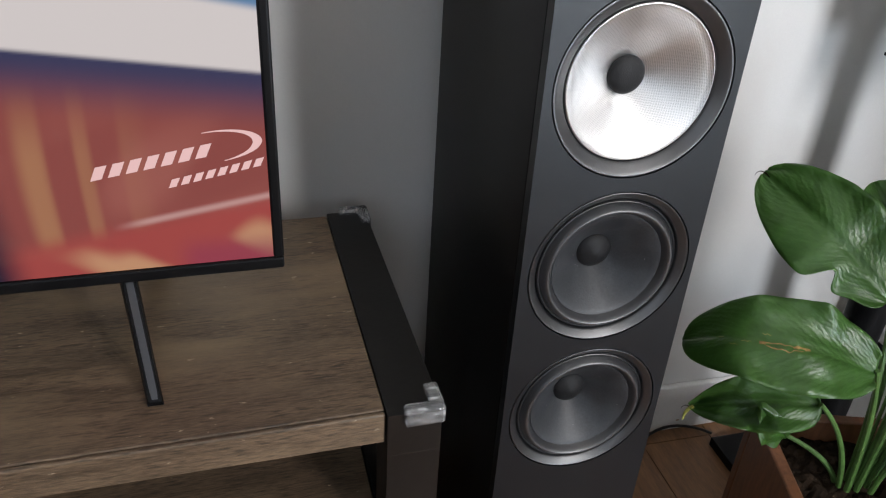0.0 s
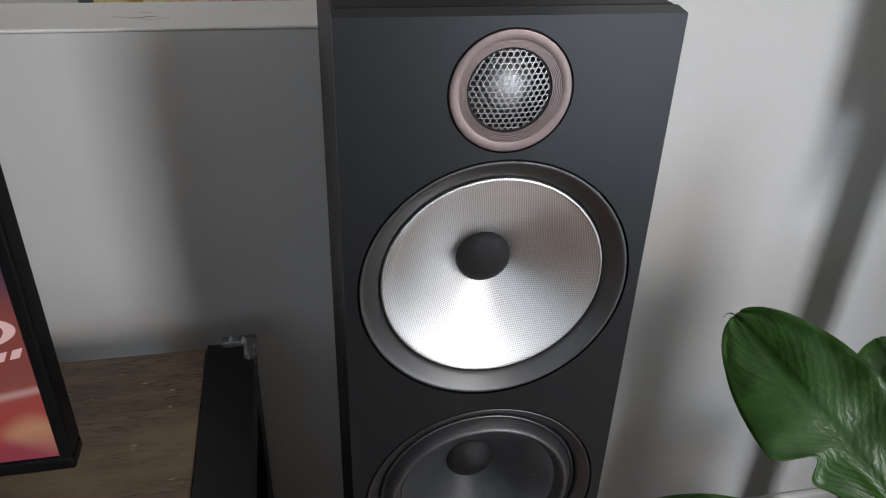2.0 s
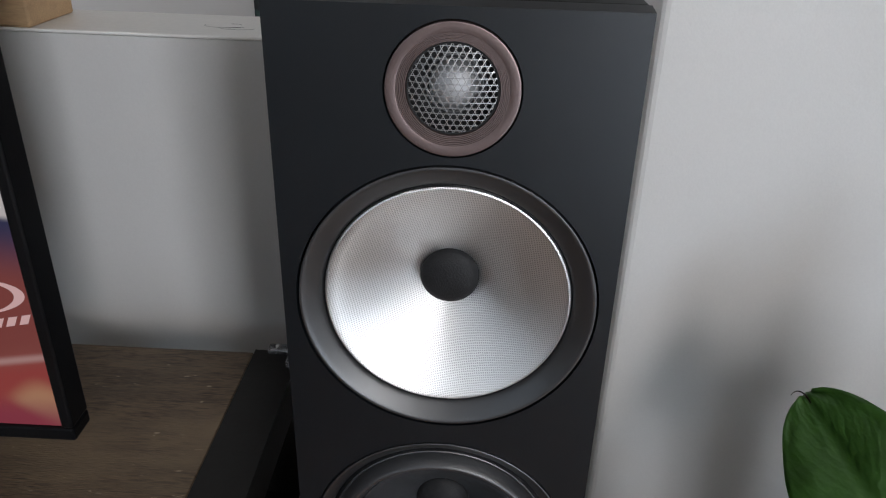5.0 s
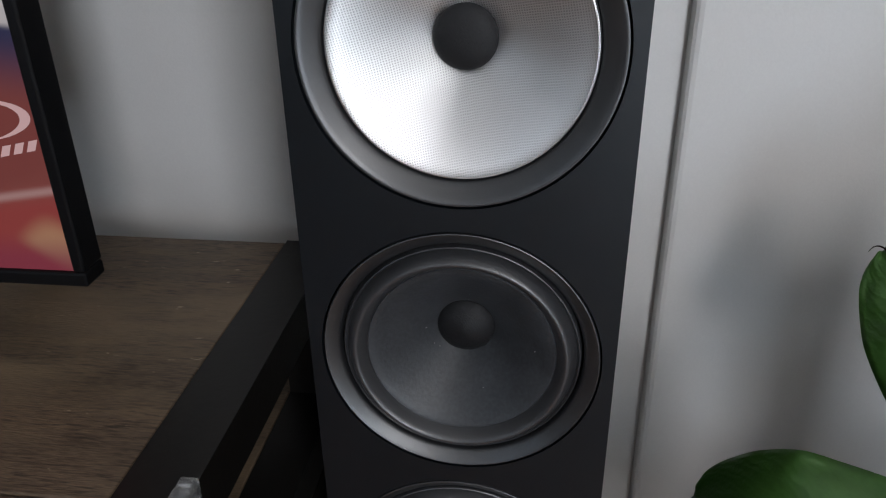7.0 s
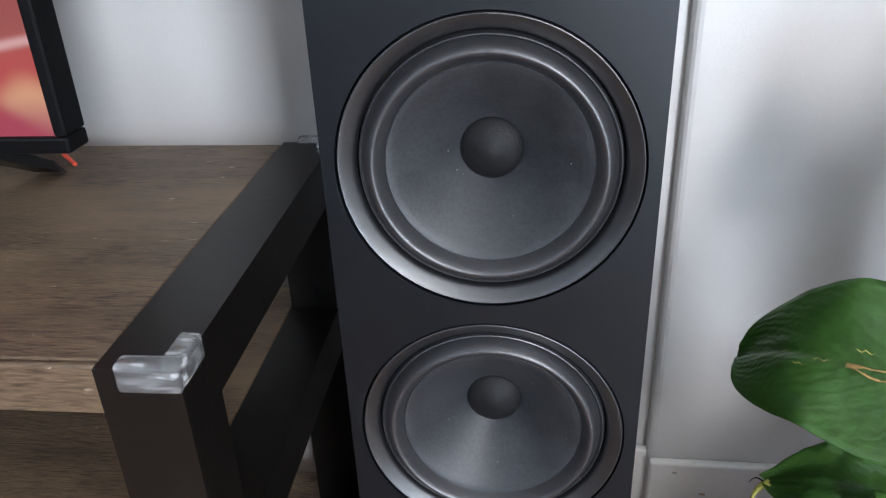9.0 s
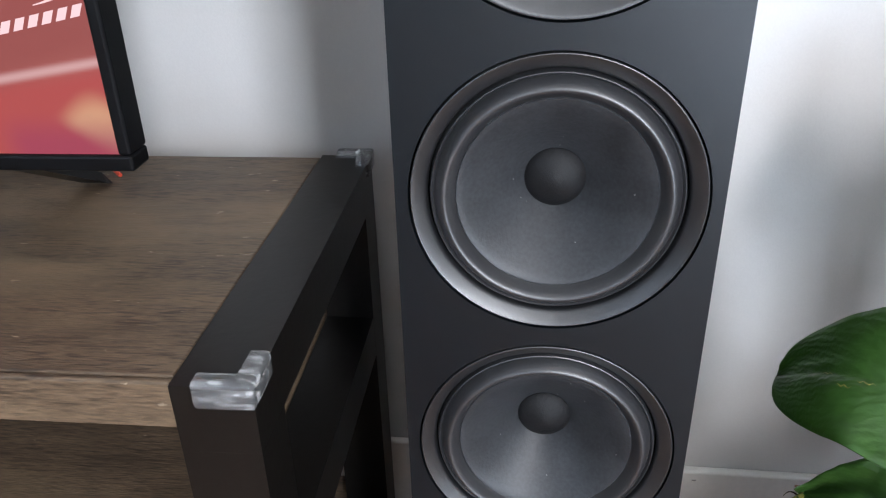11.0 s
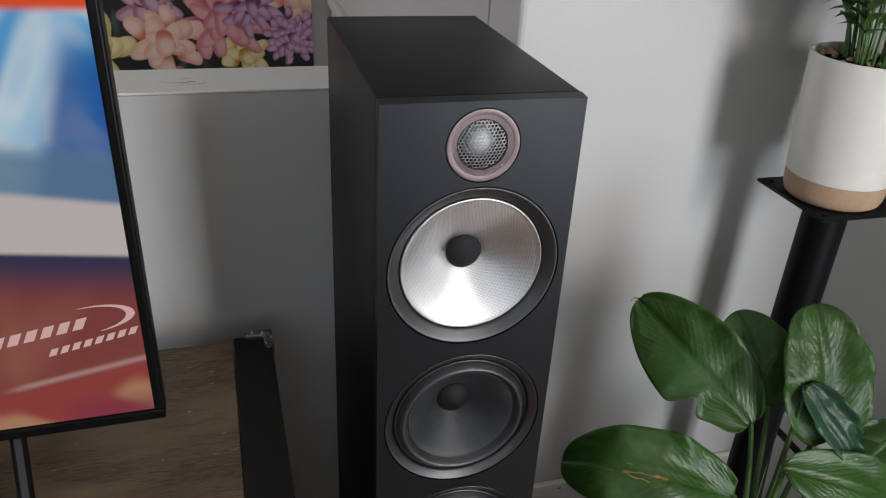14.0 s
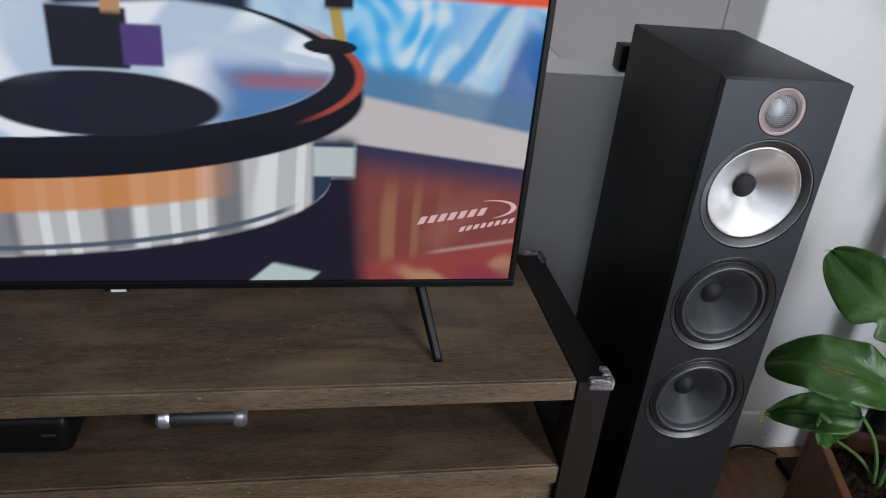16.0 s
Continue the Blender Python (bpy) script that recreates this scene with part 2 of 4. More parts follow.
bp = t.nodes.new("ShaderNodeBump")
bp.inputs["Strength"].default_value, bp.inputs["Distance"].default_value = 0.12, 0.002
t.links.new(ns.outputs["Fac"], bp.inputs["Height"])
t.links.new(bp.outputs[0], b.inputs["Normal"])
GLASS = bpy.data.materials.new("window_glass")
GLASS.use_nodes = True
b = GLASS.node_tree.nodes["Principled BSDF"]
b.inputs["Roughness"].default_value = 0.0
b.inputs["Transmission Weight"].default_value = 1.0
b.inputs["IOR"].default_value = 1.1


def colour_picture(name, glow):
    """A flat picture that shows the mesh's own colours: printed, or glowing on a screen."""
    m = bpy.data.materials.new(name)
    m.use_nodes = True
    t = m.node_tree
    b = t.nodes["Principled BSDF"]
    at = t.nodes.new("ShaderNodeAttribute")
    at.attribute_name = "picture"
    if glow:
        b.inputs["Base Color"].default_value = (0.003, 0.003, 0.003, 1)
        b.inputs["Roughness"].default_value = 0.3
        b.inputs["Specular IOR Level"].default_value = 0.12
        t.links.new(at.outputs["Color"], b.inputs["Emission Color"])
        b.inputs["Emission Strength"].default_value = glow
    else:
        t.links.new(at.outputs["Color"], b.inputs["Base Color"])
        b.inputs["Roughness"].default_value = 0.5
    return m


SCREEN = colour_picture("screen_picture", 1.02)
CANVAS = colour_picture("painted_canvas", 0)


def leaf_material(name, colour, vein, gloss):
    """A leaf with a pale midrib and slanting side veins, from the leaf's own length and width."""
    m = material(name, colour, gloss, vary=0.3, scale=14, grain=120, bump=0, shine=0.55)
    t = m.node_tree
    b = t.nodes["Principled BSDF"]
    uv = t.nodes.new("ShaderNodeUVMap")
    sep = t.nodes.new("ShaderNodeSeparateXYZ")
    t.links.new(uv.outputs[0], sep.inputs[0])

    def op(kind, a, bb):
        n = t.nodes.new("ShaderNodeMath")
        n.operation = kind
        for k, v in ((0, a), (1, bb)):
            if isinstance(v, (int, float)):
                n.inputs[k].default_value = v
            elif v is not None:
                t.links.new(v, n.inputs[k])
        return n.outputs[0]

    wander = t.nodes.new("ShaderNodeTexNoise")
    wander.inputs["Scale"].default_value = 22
    across = op("ABSOLUTE", op("SUBTRACT", sep.outputs[1], 0.5), None)
    wave = op("SINE", op("SUBTRACT", op("ADD", op("MULTIPLY", sep.outputs[0], 110.0), op("MULTIPLY", wander.outputs["Fac"], 9.0)), op("MULTIPLY", across, 90.0)), None)
    side = op("MULTIPLY", op("POWER", op("MAXIMUM", wave, 0.0), 6.0), 0.35)
    rib = op("LESS_THAN", across, 0.012)
    fac = op("MINIMUM", op("ADD", side, op("MULTIPLY", rib, 0.5)), 1.0)
    mx = t.nodes.new("ShaderNodeMix")
    mx.data_type = "RGBA"
    t.links.new(fac, mx.inputs["Factor"])
    src = b.inputs["Base Color"].links[0].from_socket
    t.links.new(src, mx.inputs[6])
    mx.inputs[7].default_value = (*vein, 1)
    t.links.new(mx.outputs[2], b.inputs["Base Color"])
    bp = t.nodes.new("ShaderNodeBump")
    bp.inputs["Strength"].default_value, bp.inputs["Distance"].default_value = 0.16, 0.0012
    t.links.new(op("ADD", wave, op("MULTIPLY", rib, -3.0)), bp.inputs["Height"])
    t.links.new(bp.outputs[0], b.inputs["Normal"])
    # light that shines through the blade
    through_light, both = t.nodes.new("ShaderNodeBsdfTranslucent"), t.nodes.new("ShaderNodeMixShader")
    through_light.inputs["Color"].default_value = (colour[0] * 4.2, colour[1] * 3.4, colour[2] * 2.5, 1)
    both.inputs[0].default_value = 0.30
    t.links.new(b.outputs[0], both.inputs[1])
    t.links.new(through_light.outputs[0], both.inputs[2])
    t.links.new(both.outputs[0], t.nodes["Material Output"].inputs["Surface"])
    return m


LEAF = leaf_material("dark_glossy_leaf", (0.040, 0.102, 0.018), (0.050, 0.120, 0.024), 0.36)
LEAFLIGHT = leaf_material("fresh_green_leaf", (0.038, 0.098, 0.017), (0.050, 0.118, 0.025), 0.40)
LEAFBLUE = leaf_material("blue_green_leaf", (0.028, 0.078, 0.040), (0.036, 0.092, 0.05), 0.34)
YELLOWED = material("yellowed_leaf_tip", (0.26, 0.25, 0.05), 0.55, vary=0.4, scale=120, grain=500)
DRY = material("dry_leaf_edge", (0.30, 0.19, 0.06), 0.7, vary=0.4, scale=60, grain=300)

# ---- the room ----
WY = 0.442          # face of the half wall
CAPZ = 0.924       # top of the half wall
structure("ground", box(-4.15, 1.62, -2.25, 2.6, -1.6, -1.55), SOIL, "dark ground under the house")
bm = box(-4.0, 0.82, -2.05, 0.56, -0.08, -0.012)
bm_box(bm, 0.8202, 1.45, -2.05, -0.6, -0.08, -0.012)
floor = structure("floor", bm, BLACKWOOD, "brown wood plank floor")
structure("floor_stairwell", box(-4.0, 0.5, 0.57, 2.45, -1.50, -1.4205), PLANK, "brown wood floor of the stairwell")
structure("wall_half", box(-4.0, 0.195, WY, WY + 0.105, -0.3, CAPZ - 0.0003), WALL, "grey painted half wall beside the stairs")
cap = structure("trim_cap", box(-4.0, 0.195, WY - 0.0006, WY + 0.115, CAPZ - 0.0, CAPZ + 0.004, 0.0018), TRIM, "white painted cap of the half wall, scuffed")
rng = random.Random(11)
for k in range(5):
    sx, sy, r0 = -0.285 + rng.uniform(-0.022, 0.022), 0.492 + rng.uniform(-0.012, 0.014), rng.uniform(0.006, 0.016)
    a0 = rng.uniform(0, 6.28)
    arcp = [(sx + 1.5 * r0 * math.cos(a0 + 0.22 * i), sy + 0.7 * r0 * math.sin(a0 + 0.22 * i), CAPZ + 0.0042) for i in range(rng.randint(6, 15))]
    part("pencil_scuff", tube(arcp, 0.0002, 5), PENCIL, cap)
structure("wall_north", box(0.184, 0.96, 0.418, 0.56, -0.3, 2.5, 0.009), WALL, "light grey painted wall")
structure("wall_stairwell_far", box(-4.15, 0.5, 2.45, 2.6, -1.6, 2.5), WALL, "grey painted wall across the stairwell")
# Unseen end wall, its window opening added for the stair fill lamp.
bm = bmesh.new()
bm_box(bm, -2.74, -2.58, 0.565, 0.98, -1.42, 2.5)
bm_box(bm, -2.74, -2.58, 2.12, 2.45, -1.42, 2.5)
bm_box(bm, -2.74, -2.58, 0.98, 2.12, -1.42, 0.70)
bm_box(bm, -2.74, -2.58, 0.98, 2.12, 1.80, 2.5)
structure("wall_stairwell_left", bm, WALL, "unseen grey painted end wall of the stairwell, added with a window for fill light")
structure("wall_stairwell_right", box(0.184, 0.34, 0.5605, 2.4495, -1.42, 2.5), WALL, "grey painted side wall of the stairwell")
structure("wall_under_stairs", box(-2.575, 0.183, 0.565, 0.60, -1.5, -0.31), WALL, "grey painted wall below the floor")
structure("wall_west", box(-4.15, -4.0, -2.2, 2.44, -1.6, 2.5), WALL, "grey painted wall")
structure("wall_east", box(0.82, 0.96, -0.6, 0.417, -0.1, 2.5), WALL, "grey painted side wall")
structure("wall_return", box(0.961, 1.6, -0.6, -0.46, -0.1, 2.5), WALL, "grey painted wall")
structure("wall_east_rear", box(1.45, 1.6, -2.2, -0.601, -0.1, 2.5), WALL, "grey painted side wall")
# rear wall with two window openings; the left one is added for fill light
bm = bmesh.new()
for x0, x1, z0, z1 in ((-4.0, -2.2, -0.1, 2.5), (-0.3, 0.63, -0.1, 2.5), (1.17, 1.449, -0.1, 2.5), (-2.2, -0.3, -0.1, 0.86), (-2.2, -0.3, 2.04, 2.5), (0.63, 1.17, -0.1, 0.03), (0.63, 1.17, 2.04, 2.5)):
    bm_box(bm, x0, x1, -2.2, -2.05, z0, z1)
structure("wall_south", bm, WALL, "unseen grey painted wall with a window and a second one added for fill light")
structure("ceiling", box(-4.15, 1.62, -2.25, 2.6, 2.5, 2.6), CEIL, "white ceiling")
bb = structure("baseboard_north", box(0.186, 0.818, 0.4045, 0.4175, 0.0, 0.116, 0.004), TRIM, "white baseboard, marked")
rng = random.Random(4)
for k in range(9):
    mx0, mz0 = 0.225 + 0.045 * k + rng.uniform(-0.012, 0.012), rng.choice((0.098, 0.048, 0.03, 0.02, 0.06)) + rng.uniform(-0.006, 0.006)
    mw, mh = rng.uniform(0.0012, 0.0045), rng.uniform(0.001, 0.002)
    part("scuff", box(mx0 - mw, mx0 + mw, 0.4041, 0.4044, mz0 - mh, mz0 + mh), POTTAN if k % 2 else PENCIL, bb)
structure("baseboard_half", box(-4.0, 0.188, WY - 0.014, WY - 0.001, 0.0, 0.116, 0.004), TRIM, "white baseboard")


def window(name, m, w, h):
    """A white window frame with a middle bar and two panes, set in an opening."""
    win = tagged(new(name), "white framed window with clear panes, out of view", kind="structure")
    win.matrix_world = m
    for n, q in (("frame_side", (0, 0.05, 0, h)), ("frame_side", (w - 0.05, w, 0, h)), ("frame_rail", (0.05, w - 0.05, 0, 0.05)),
                 ("frame_rail", (0.05, w - 0.05, h - 0.05, h)), ("mullion", (w / 2 - 0.02, w / 2 + 0.02, 0.05, h - 0.05))):
        part(n, box(q[0], q[1], -0.03, 0.03, q[2], q[3], 0.004), TRIM, win)
    for x0, x1 in ((0.05, w / 2 - 0.02), (w / 2 + 0.02, w - 0.05)):
        pane = part("pane", box(x0, x1, -0.003, 0.003, 0.05, h - 0.05), GLASS, win)
        pane.visible_shadow = False


window("window_1", pose(0.63, -2.13, 0.03), 0.54, 2.01)
# Unseen window added round the side fill lamp.
window("added_side_window", pose(-2.2, -2.13, 0.86), 1.90, 1.18)
# Unseen window added in front of the stair fill lamp.
window("added_stair_window", pose(-2.66, 0.98, 0.70, 0, 0, 90), 1.14, 1.1)

# white panelling along the side wall of the stairwell, with its moulded top
structure("trim_stair_panel", box(0.176, 0.1838, 0.61, 2.449, -0.4, 0.655, 0.002), TRIM, "white panel along the stairwell")
structure("trim_stair_moulding", box(0.160, 0.1838, 0.61, 2.4485, 0.6555, 0.692, 0.006), TRIM, "white moulding along the stairwell")

# ---- the loudspeaker ----
speaker = thing("floor_speaker", pose(0, 0, 0), "tall matt black floor-standing speaker with four exposed drivers", "speaker")
TOP, HALF = 1.045, 0.095
bm = box(-HALF, HALF, 0.0148, 0.346, 0.045, TOP, 0.0022)
front = max((f for f in bm.faces if f.normal.y < -0.99 or f.calc_center_median().y < 0.0149), key=lambda f: f.calc_area())
bmesh.ops.inset_region(bm, faces=[front], thickness=0.0035)
deep = bmesh.ops.extrude_face_region(bm, geom=[front])
bmesh.ops.translate(bm, verts=[v for v in deep["geom"] if isinstance(v, bmesh.types.BMVert)], vec=(0, 0.12, 0))
bmesh.ops.delete(bm, geom=[front], context="FACES")
part("cabinet", bm, CABINET, speaker, smooth=True)
part("plinth", box(-HALF - 0.004, HALF + 0.004, 0.004, 0.35, 0.016, 0.0448, 0.003), CABINET, speaker, smooth=True)
for x in (-0.075, 0.075):
    for y in (0.03, 0.32):
        foot = part("foot", lathe([(0, 0), (0.011, 0), (0.013, 0.004), (0.013, 0.016), (0, 0.016)], 24), RUBBER, speaker, smooth=True)
        foot.location = (x, y, 0)

DRIVERS = [("tweeter", 1.0022, 0.0355), ("midrange", 0.8755, 0.0873), ("woofer", 0.6868, 0.0873), ("woofer", 0.4995, 0.0873)]


def baffle_mesh():
    """The front panel: a plate with four round holes, rounded at its outer edge."""
    bm = bmesh.new()
    cuts = [TOP - 0.0014, 0.9655, 0.782, 0.595, 0.40]
    seg = 96
    for (name, zc, r), hi, lo in zip(DRIVERS, cuts, cuts[1:]):
        angles = [2 * math.pi * i / seg for i in range(seg)]
        angles += [math.atan2(z - zc, x) % (2 * math.pi) for x in (-HALF, HALF) for z in (lo, hi)]
        angles = sorted(set(round(a, 6) for a in angles))
        inner, outer, back = [], [], []
        for a in angles:
            c, s = math.cos(a), math.sin(a)
            k = min(HALF / abs(c) if abs(c) > 1e-9 else 9, ((hi - zc) if s > 0 else (zc - lo)) / abs(s) if abs(s) > 1e-9 else 9)
            inner.append(bm.verts.new((r * c, 0, zc + r * s)))
            outer.append(bm.verts.new((k * c, 0, zc + k * s)))
            back.append(bm.verts.new((r * c, 0.012, zc + r * s)))
        n = len(angles)
        for i in range(n):
            j = (i + 1) % n
            bm.faces.new((inner[i], inner[j], outer[j], outer[i]))
            bm.faces.new((back[i], back[j], inner[j], inner[i]))
    low = [bm.verts.new((x, 0, z)) for x, z in ((-HALF, 0.045), (HALF, 0.045), (HALF, 0.40), (-HALF, 0.40))]
    bm.faces.new(low)
    # sides of the plate
    y1 = 0.0138
    ring = [(-HALF, 0.045), (HALF, 0.045), (HALF, TOP), (-HALF, TOP)]
    f0 = [bm.verts.new((x, 0, min(z, TOP - 0.0014))) for x, z in ring]
    f1 = [bm.verts.new((x, y1, z)) for x, z in ring]
    for i in range(4):
        j = (i + 1) % 4
        bm.faces.new((f0[i], f0[j], f1[j], f1[i]))
    bmesh.ops.remove_doubles(bm, verts=bm.verts, dist=0.00002)
    bmesh.ops.recalc_face_normals(bm, faces=bm.faces)
    return bm


part("front_panel", baffle_mesh(), BAFFLE, speaker, "charcoal satin front panel")


def arc(r0, y0, r1, y1, bulge, n=10):
    """A half-round profile between two radii."""
    return [(r0 + (r1 - r0) * i / n, y0 + (y1 - y0) * i / n - bulge * math.sin(math.pi * i / n)) for i in range(n + 1)]


def place(ob, z):
    ob.location = (0, 0, z)
    return ob


dust = random.Random(21)


def woofer(z):
    w = place(part("woofer", lathe([(0.0862, 0.012), (0.0862, 0.0014), (0.0858, 0.0003), (0.0853, 0.0001), (0.0846, 0.0004), (0.0832, 0.0013), (0.0816, 0.0024), (0.0800, 0.0036), (0.0786, 0.0047), (0.0776, 0.0056), (0.0770, 0.0066), (0.0766, 0.0090), (0.0764, 0.0180)], 96, "y"),
                   RING, speaker, "dark satin driver frame", True), z)
    part("surround", lathe([(0.0768, 0.0135), (0.0755, 0.0120), (0.0748, 0.0078), (0.0744, 0.0064), (0.0738, 0.0060), (0.0732, 0.0066), (0.0728, 0.0078)] + arc(0.0724, 0.0082, 0.0602, 0.0068, 0.0086, 18) + [(0.0594, 0.0080)], 96, "y"), RUBBER, w, "black rubber roll surround", True)
    cone = [(0.0600, 0.0078), (0.0590, 0.0068), (0.0572, 0.0074)] + [(0.0572 - (0.0572 - 0.0190) * k / 12, 0.0074 + 0.0320 * (k / 12) ** 1.10) for k in range(1, 13)]
    part("cone", lathe(cone, 96, "y"), PAPER, w, "black paper cone", True)
    part("dust_cap", lathe([(0.0194, 0.0415), (0.0193, 0.0392), (0.0186, 0.0380), (0.0140, 0.0352), (0.0070, 0.0322), (0.0020, 0.0310), (0, 0.0309)], 48, "y"), FELT, w, smooth=True)
    bm = bmesh.new()
    for k in range(9):
        a, r = dust.uniform(0, 6.28), dust.uniform(0.004, 0.015) if k < 2 else dust.uniform(0.022, 0.055)
        y = 0.0309 + 0.5 * r if r < 0.018 else 0.0074 + 0.0320 * ((0.0572 - r) / 0.0382) ** 1.10 - 0.0002
        e = dust.uniform(0.00012, 0.00032)
        bm_box(bm, r * math.cos(a) - e, r * math.cos(a) + e, y - 0.0004, y, r * math.sin(a) - e, r * math.sin(a) + 0.8 * e)
    tagged(part("dust", bm, PENCIL, w), "pale specks of dust", kind="stuff")
    return w


def midrange(z):
    w = place(part("midrange", lathe([(0.0862, 0.012), (0.0862, 0.0014), (0.0858, 0.0003), (0.0848, 0.0001), (0.0838, 0.0005), (0.0818, 0.0017), (0.0794, 0.0033), (0.0770, 0.0049), (0.0750, 0.0063), (0.0738, 0.0074), (0.0733, 0.0086), (0.0731, 0.014)], 96, "y"),
                   RING, speaker, "dark satin driver frame", True), z)
    part("edge_ring", lathe(arc(0.0733, 0.0104, 0.0718, 0.0096, 0.0006, 6), 96, "y"), FELT, w, smooth=True)
    cone = [(0.0724, 0.0110), (0.0723, 0.0086), (0.0718, 0.0074), (0.0708, 0.0070), (0.0695, 0.0082)] + [(0.0695 - (0.0695 - 0.0176) * k / 14, 0.0082 + 0.0312 * (k / 14) ** 1.16) for k in range(1, 15)]
    part("cone", lathe(cone, 144, "y"), WEAVE, w, "silver woven cone", True)
    part("dust_cap", lathe([(0.0184, 0.0400), (0.0184, 0.0378), (0.0181, 0.0364), (0.0170, 0.0350), (0.0140, 0.0334), (0.0080, 0.0322), (0, 0.0318)], 48, "y"), FELT, w, "black foam plug", True)
    return w


def tweeter(z):
    turned = [(0.0346, 0.010), (0.0346, 0.0004), (0.0343, -0.0003), (0.0336, -0.0005), (0.0290, 0.0003)]
    for k in range(6):  # fine turned steps towards the guard
        turned += [(0.0288 - 0.0008 * k, 0.0006 + 0.00042 * k), (0.0283 - 0.0008 * k, 0.0006 + 0.00042 * k)]
    turned += [(0.0240, 0.0034), (0.0236, 0.0050), (0.0234, 0.0090)]
    w = place(part("tweeter", lathe(turned, 96, "y"), COPPER, speaker, "rose-brown anodised ring", True), z)
    part("cavity", lathe([(0.0235, 0.0052), (0.0226, 0.0120), (0.0200, 0.0165), (0.0150, 0.0170), (0, 0.0172)], 48, "y"), VOID, w, smooth=True)
    part("dome_roll", lathe(arc(0.0172, 0.0168, 0.0132, 0.0160, 0.0020, 8), 48, "y"), RUBBER, w, smooth=True)
    part("dome", lathe([(0.0131, 0.0160), (0.0126, 0.0125), (0.0110, 0.0098), (0.0083, 0.0077), (0.0046, 0.0064), (0, 0.0060)], 48, "y"), DOME, w, "bright metal dome", True)
    # guard: three sets of fine crossing strips, which leave six-sided and three-sided holes
    bm = bmesh.new()
    pitch, R, half = 0.0031, 0.0235, 0.00018
    lift = lambda r: 0.0042 - 0.0034 * (1 - (r / R) ** 2)
    for k, shift in ((0, 0.0), (1, 0.0), (2, 0.5)):
        c, q = math.cos(radians(60 * k)), math.sin(radians(60 * k))
        for i in range(-8, 9):
            d = pitch * (i + shift)
            if abs(d) > R - 0.0006:
                continue
            reach = math.sqrt(R * R - d * d)
            rows = []
            for j in range(13):
                u = reach * (j / 6 - 1)
                y = lift(math.hypot(u, d)) - 0.00004 * k
                rows.append([bm.verts.new((u * c - w * q, y + dy, u * q + w * c)) for w, dy in ((d - half, 0), (d + half, 0), (d + half, 0.0004), (d - half, 0.0004))])
            for r0, r1 in zip(rows, rows[1:]):
                for m in range(4):
                    bm.faces.new((r0[m], r0[(m + 1) % 4], r1[(m + 1) % 4], r1[m]))
    bmesh.ops.recalc_face_normals(bm, faces=bm.faces)
    rim = lathe([(R - 0.0007, lift(R) - 0.0002), (R + 0.0002, lift(R) - 0.0003), (R + 0.0002, lift(R) + 0.002)], 64, "y")
    part("guard_rim", rim, FELT, w)
    tagged(part("guard", bm, STEEL, w, "fine perforated metal guard"), kind="stuff")
    return w


for name, z, r in DRIVERS:
    {"tweeter": tweeter, "midrange": midrange, "woofer": woofer}[name](z)

# ---- the media console ----
console = thing("media_console", pose(-0.1805, -0.052, 0, 0, 0, 1.2), "weathered brown wood media console with black end frames", "tv stand")
LONG, DEEP, HIGH = 1.75, 0.411, 0.580


def slab(name, z0, z1, label, y0=0.005):
    s = part(name, box(-LONG + 0.0545, -0.0545, y0 + 0.0062, DEEP - 0.004, z0, z1, 0.002), TOPWOOD, console, label)
    part("front_strip", box(-LONG + 0.0545, -0.0545, y0, y0 + 0.0057, z0, z1 - 0.0006, 0.002), TOPWOOD, s)
    return s


slab("top", HIGH - 0.038, HIGH - 0.001, "brown wire-brushed wood top with light scuffs")
slab("shelf", 0.367, 0.404, "brown wood shelf")
part("lower_panel", box(-LONG + 0.0545, -0.0545, 0.014, 0.034, 0.10, 0.360, 0.002), TOPWOOD, console, "brown wood front below the shelf")
part("bottom_shelf", box(-LONG + 0.0545, -0.0545, 0.036, DEEP - 0.004, 0.09, 0.118, 0.002), TOPWOOD, console)
for x0 in (-0.0535, -LONG):
    for n, q in (("top_rail", (0, DEEP, HIGH - 0.052, HIGH)), ("leg", (0, 0.050, 0, HIGH - 0.052)), ("leg", (DEEP - 0.05, DEEP, 0, HIGH - 0.052)),
                 ("side_rail", (0.0505, DEEP - 0.0505, 0.352, 0.404)), ("side_rail", (0.0505, DEEP - 0.0505, 0.06, 0.118))):
        part(n, box(x0, x0 + 0.0535, q[0], q[1], q[2], q[3], 0.00015), BLACKWOOD, console)


def corner_guard(m, label):
    """A clear L-shaped guard that hugs a table corner: two arms and their skirts."""
    bm = bmesh.new()
    bm_box(bm, -0.036, 0.004, -0.004, 0.010, -0.014, 0.0065, 0.003)
    bm_box(bm, -0.010, 0.0045, 0.004, 0.036, -0.0135, 0.0062, 0.003)
    g = part("corner_guard", bm, CLEAR, None, "", True)
    g.matrix_world = m
    return tagged(g, label, "corner guard", "guards on the console")


base = pose(-0.1805, -0.052, 0, 0, 0, 1.2)
corner_guard(base @ pose(-0.0015, -0.002, HIGH + 0.0005), "clear silicone corner guard on the console's front corner")
corner_guard(base @ pose(-0.001, DEEP + 0.002, HIGH + 0.0005, 0, 0, 90), "clear silicone corner guard on the console's back corner")

# ---- the television ----
TVM = pose(-0.3142, 0.1005, 0.659, 0, 0, 1.5)
tv = thing("television", TVM, "large flat television, on, showing a turntable", "television")
TW, TH = 1.232, 0.712
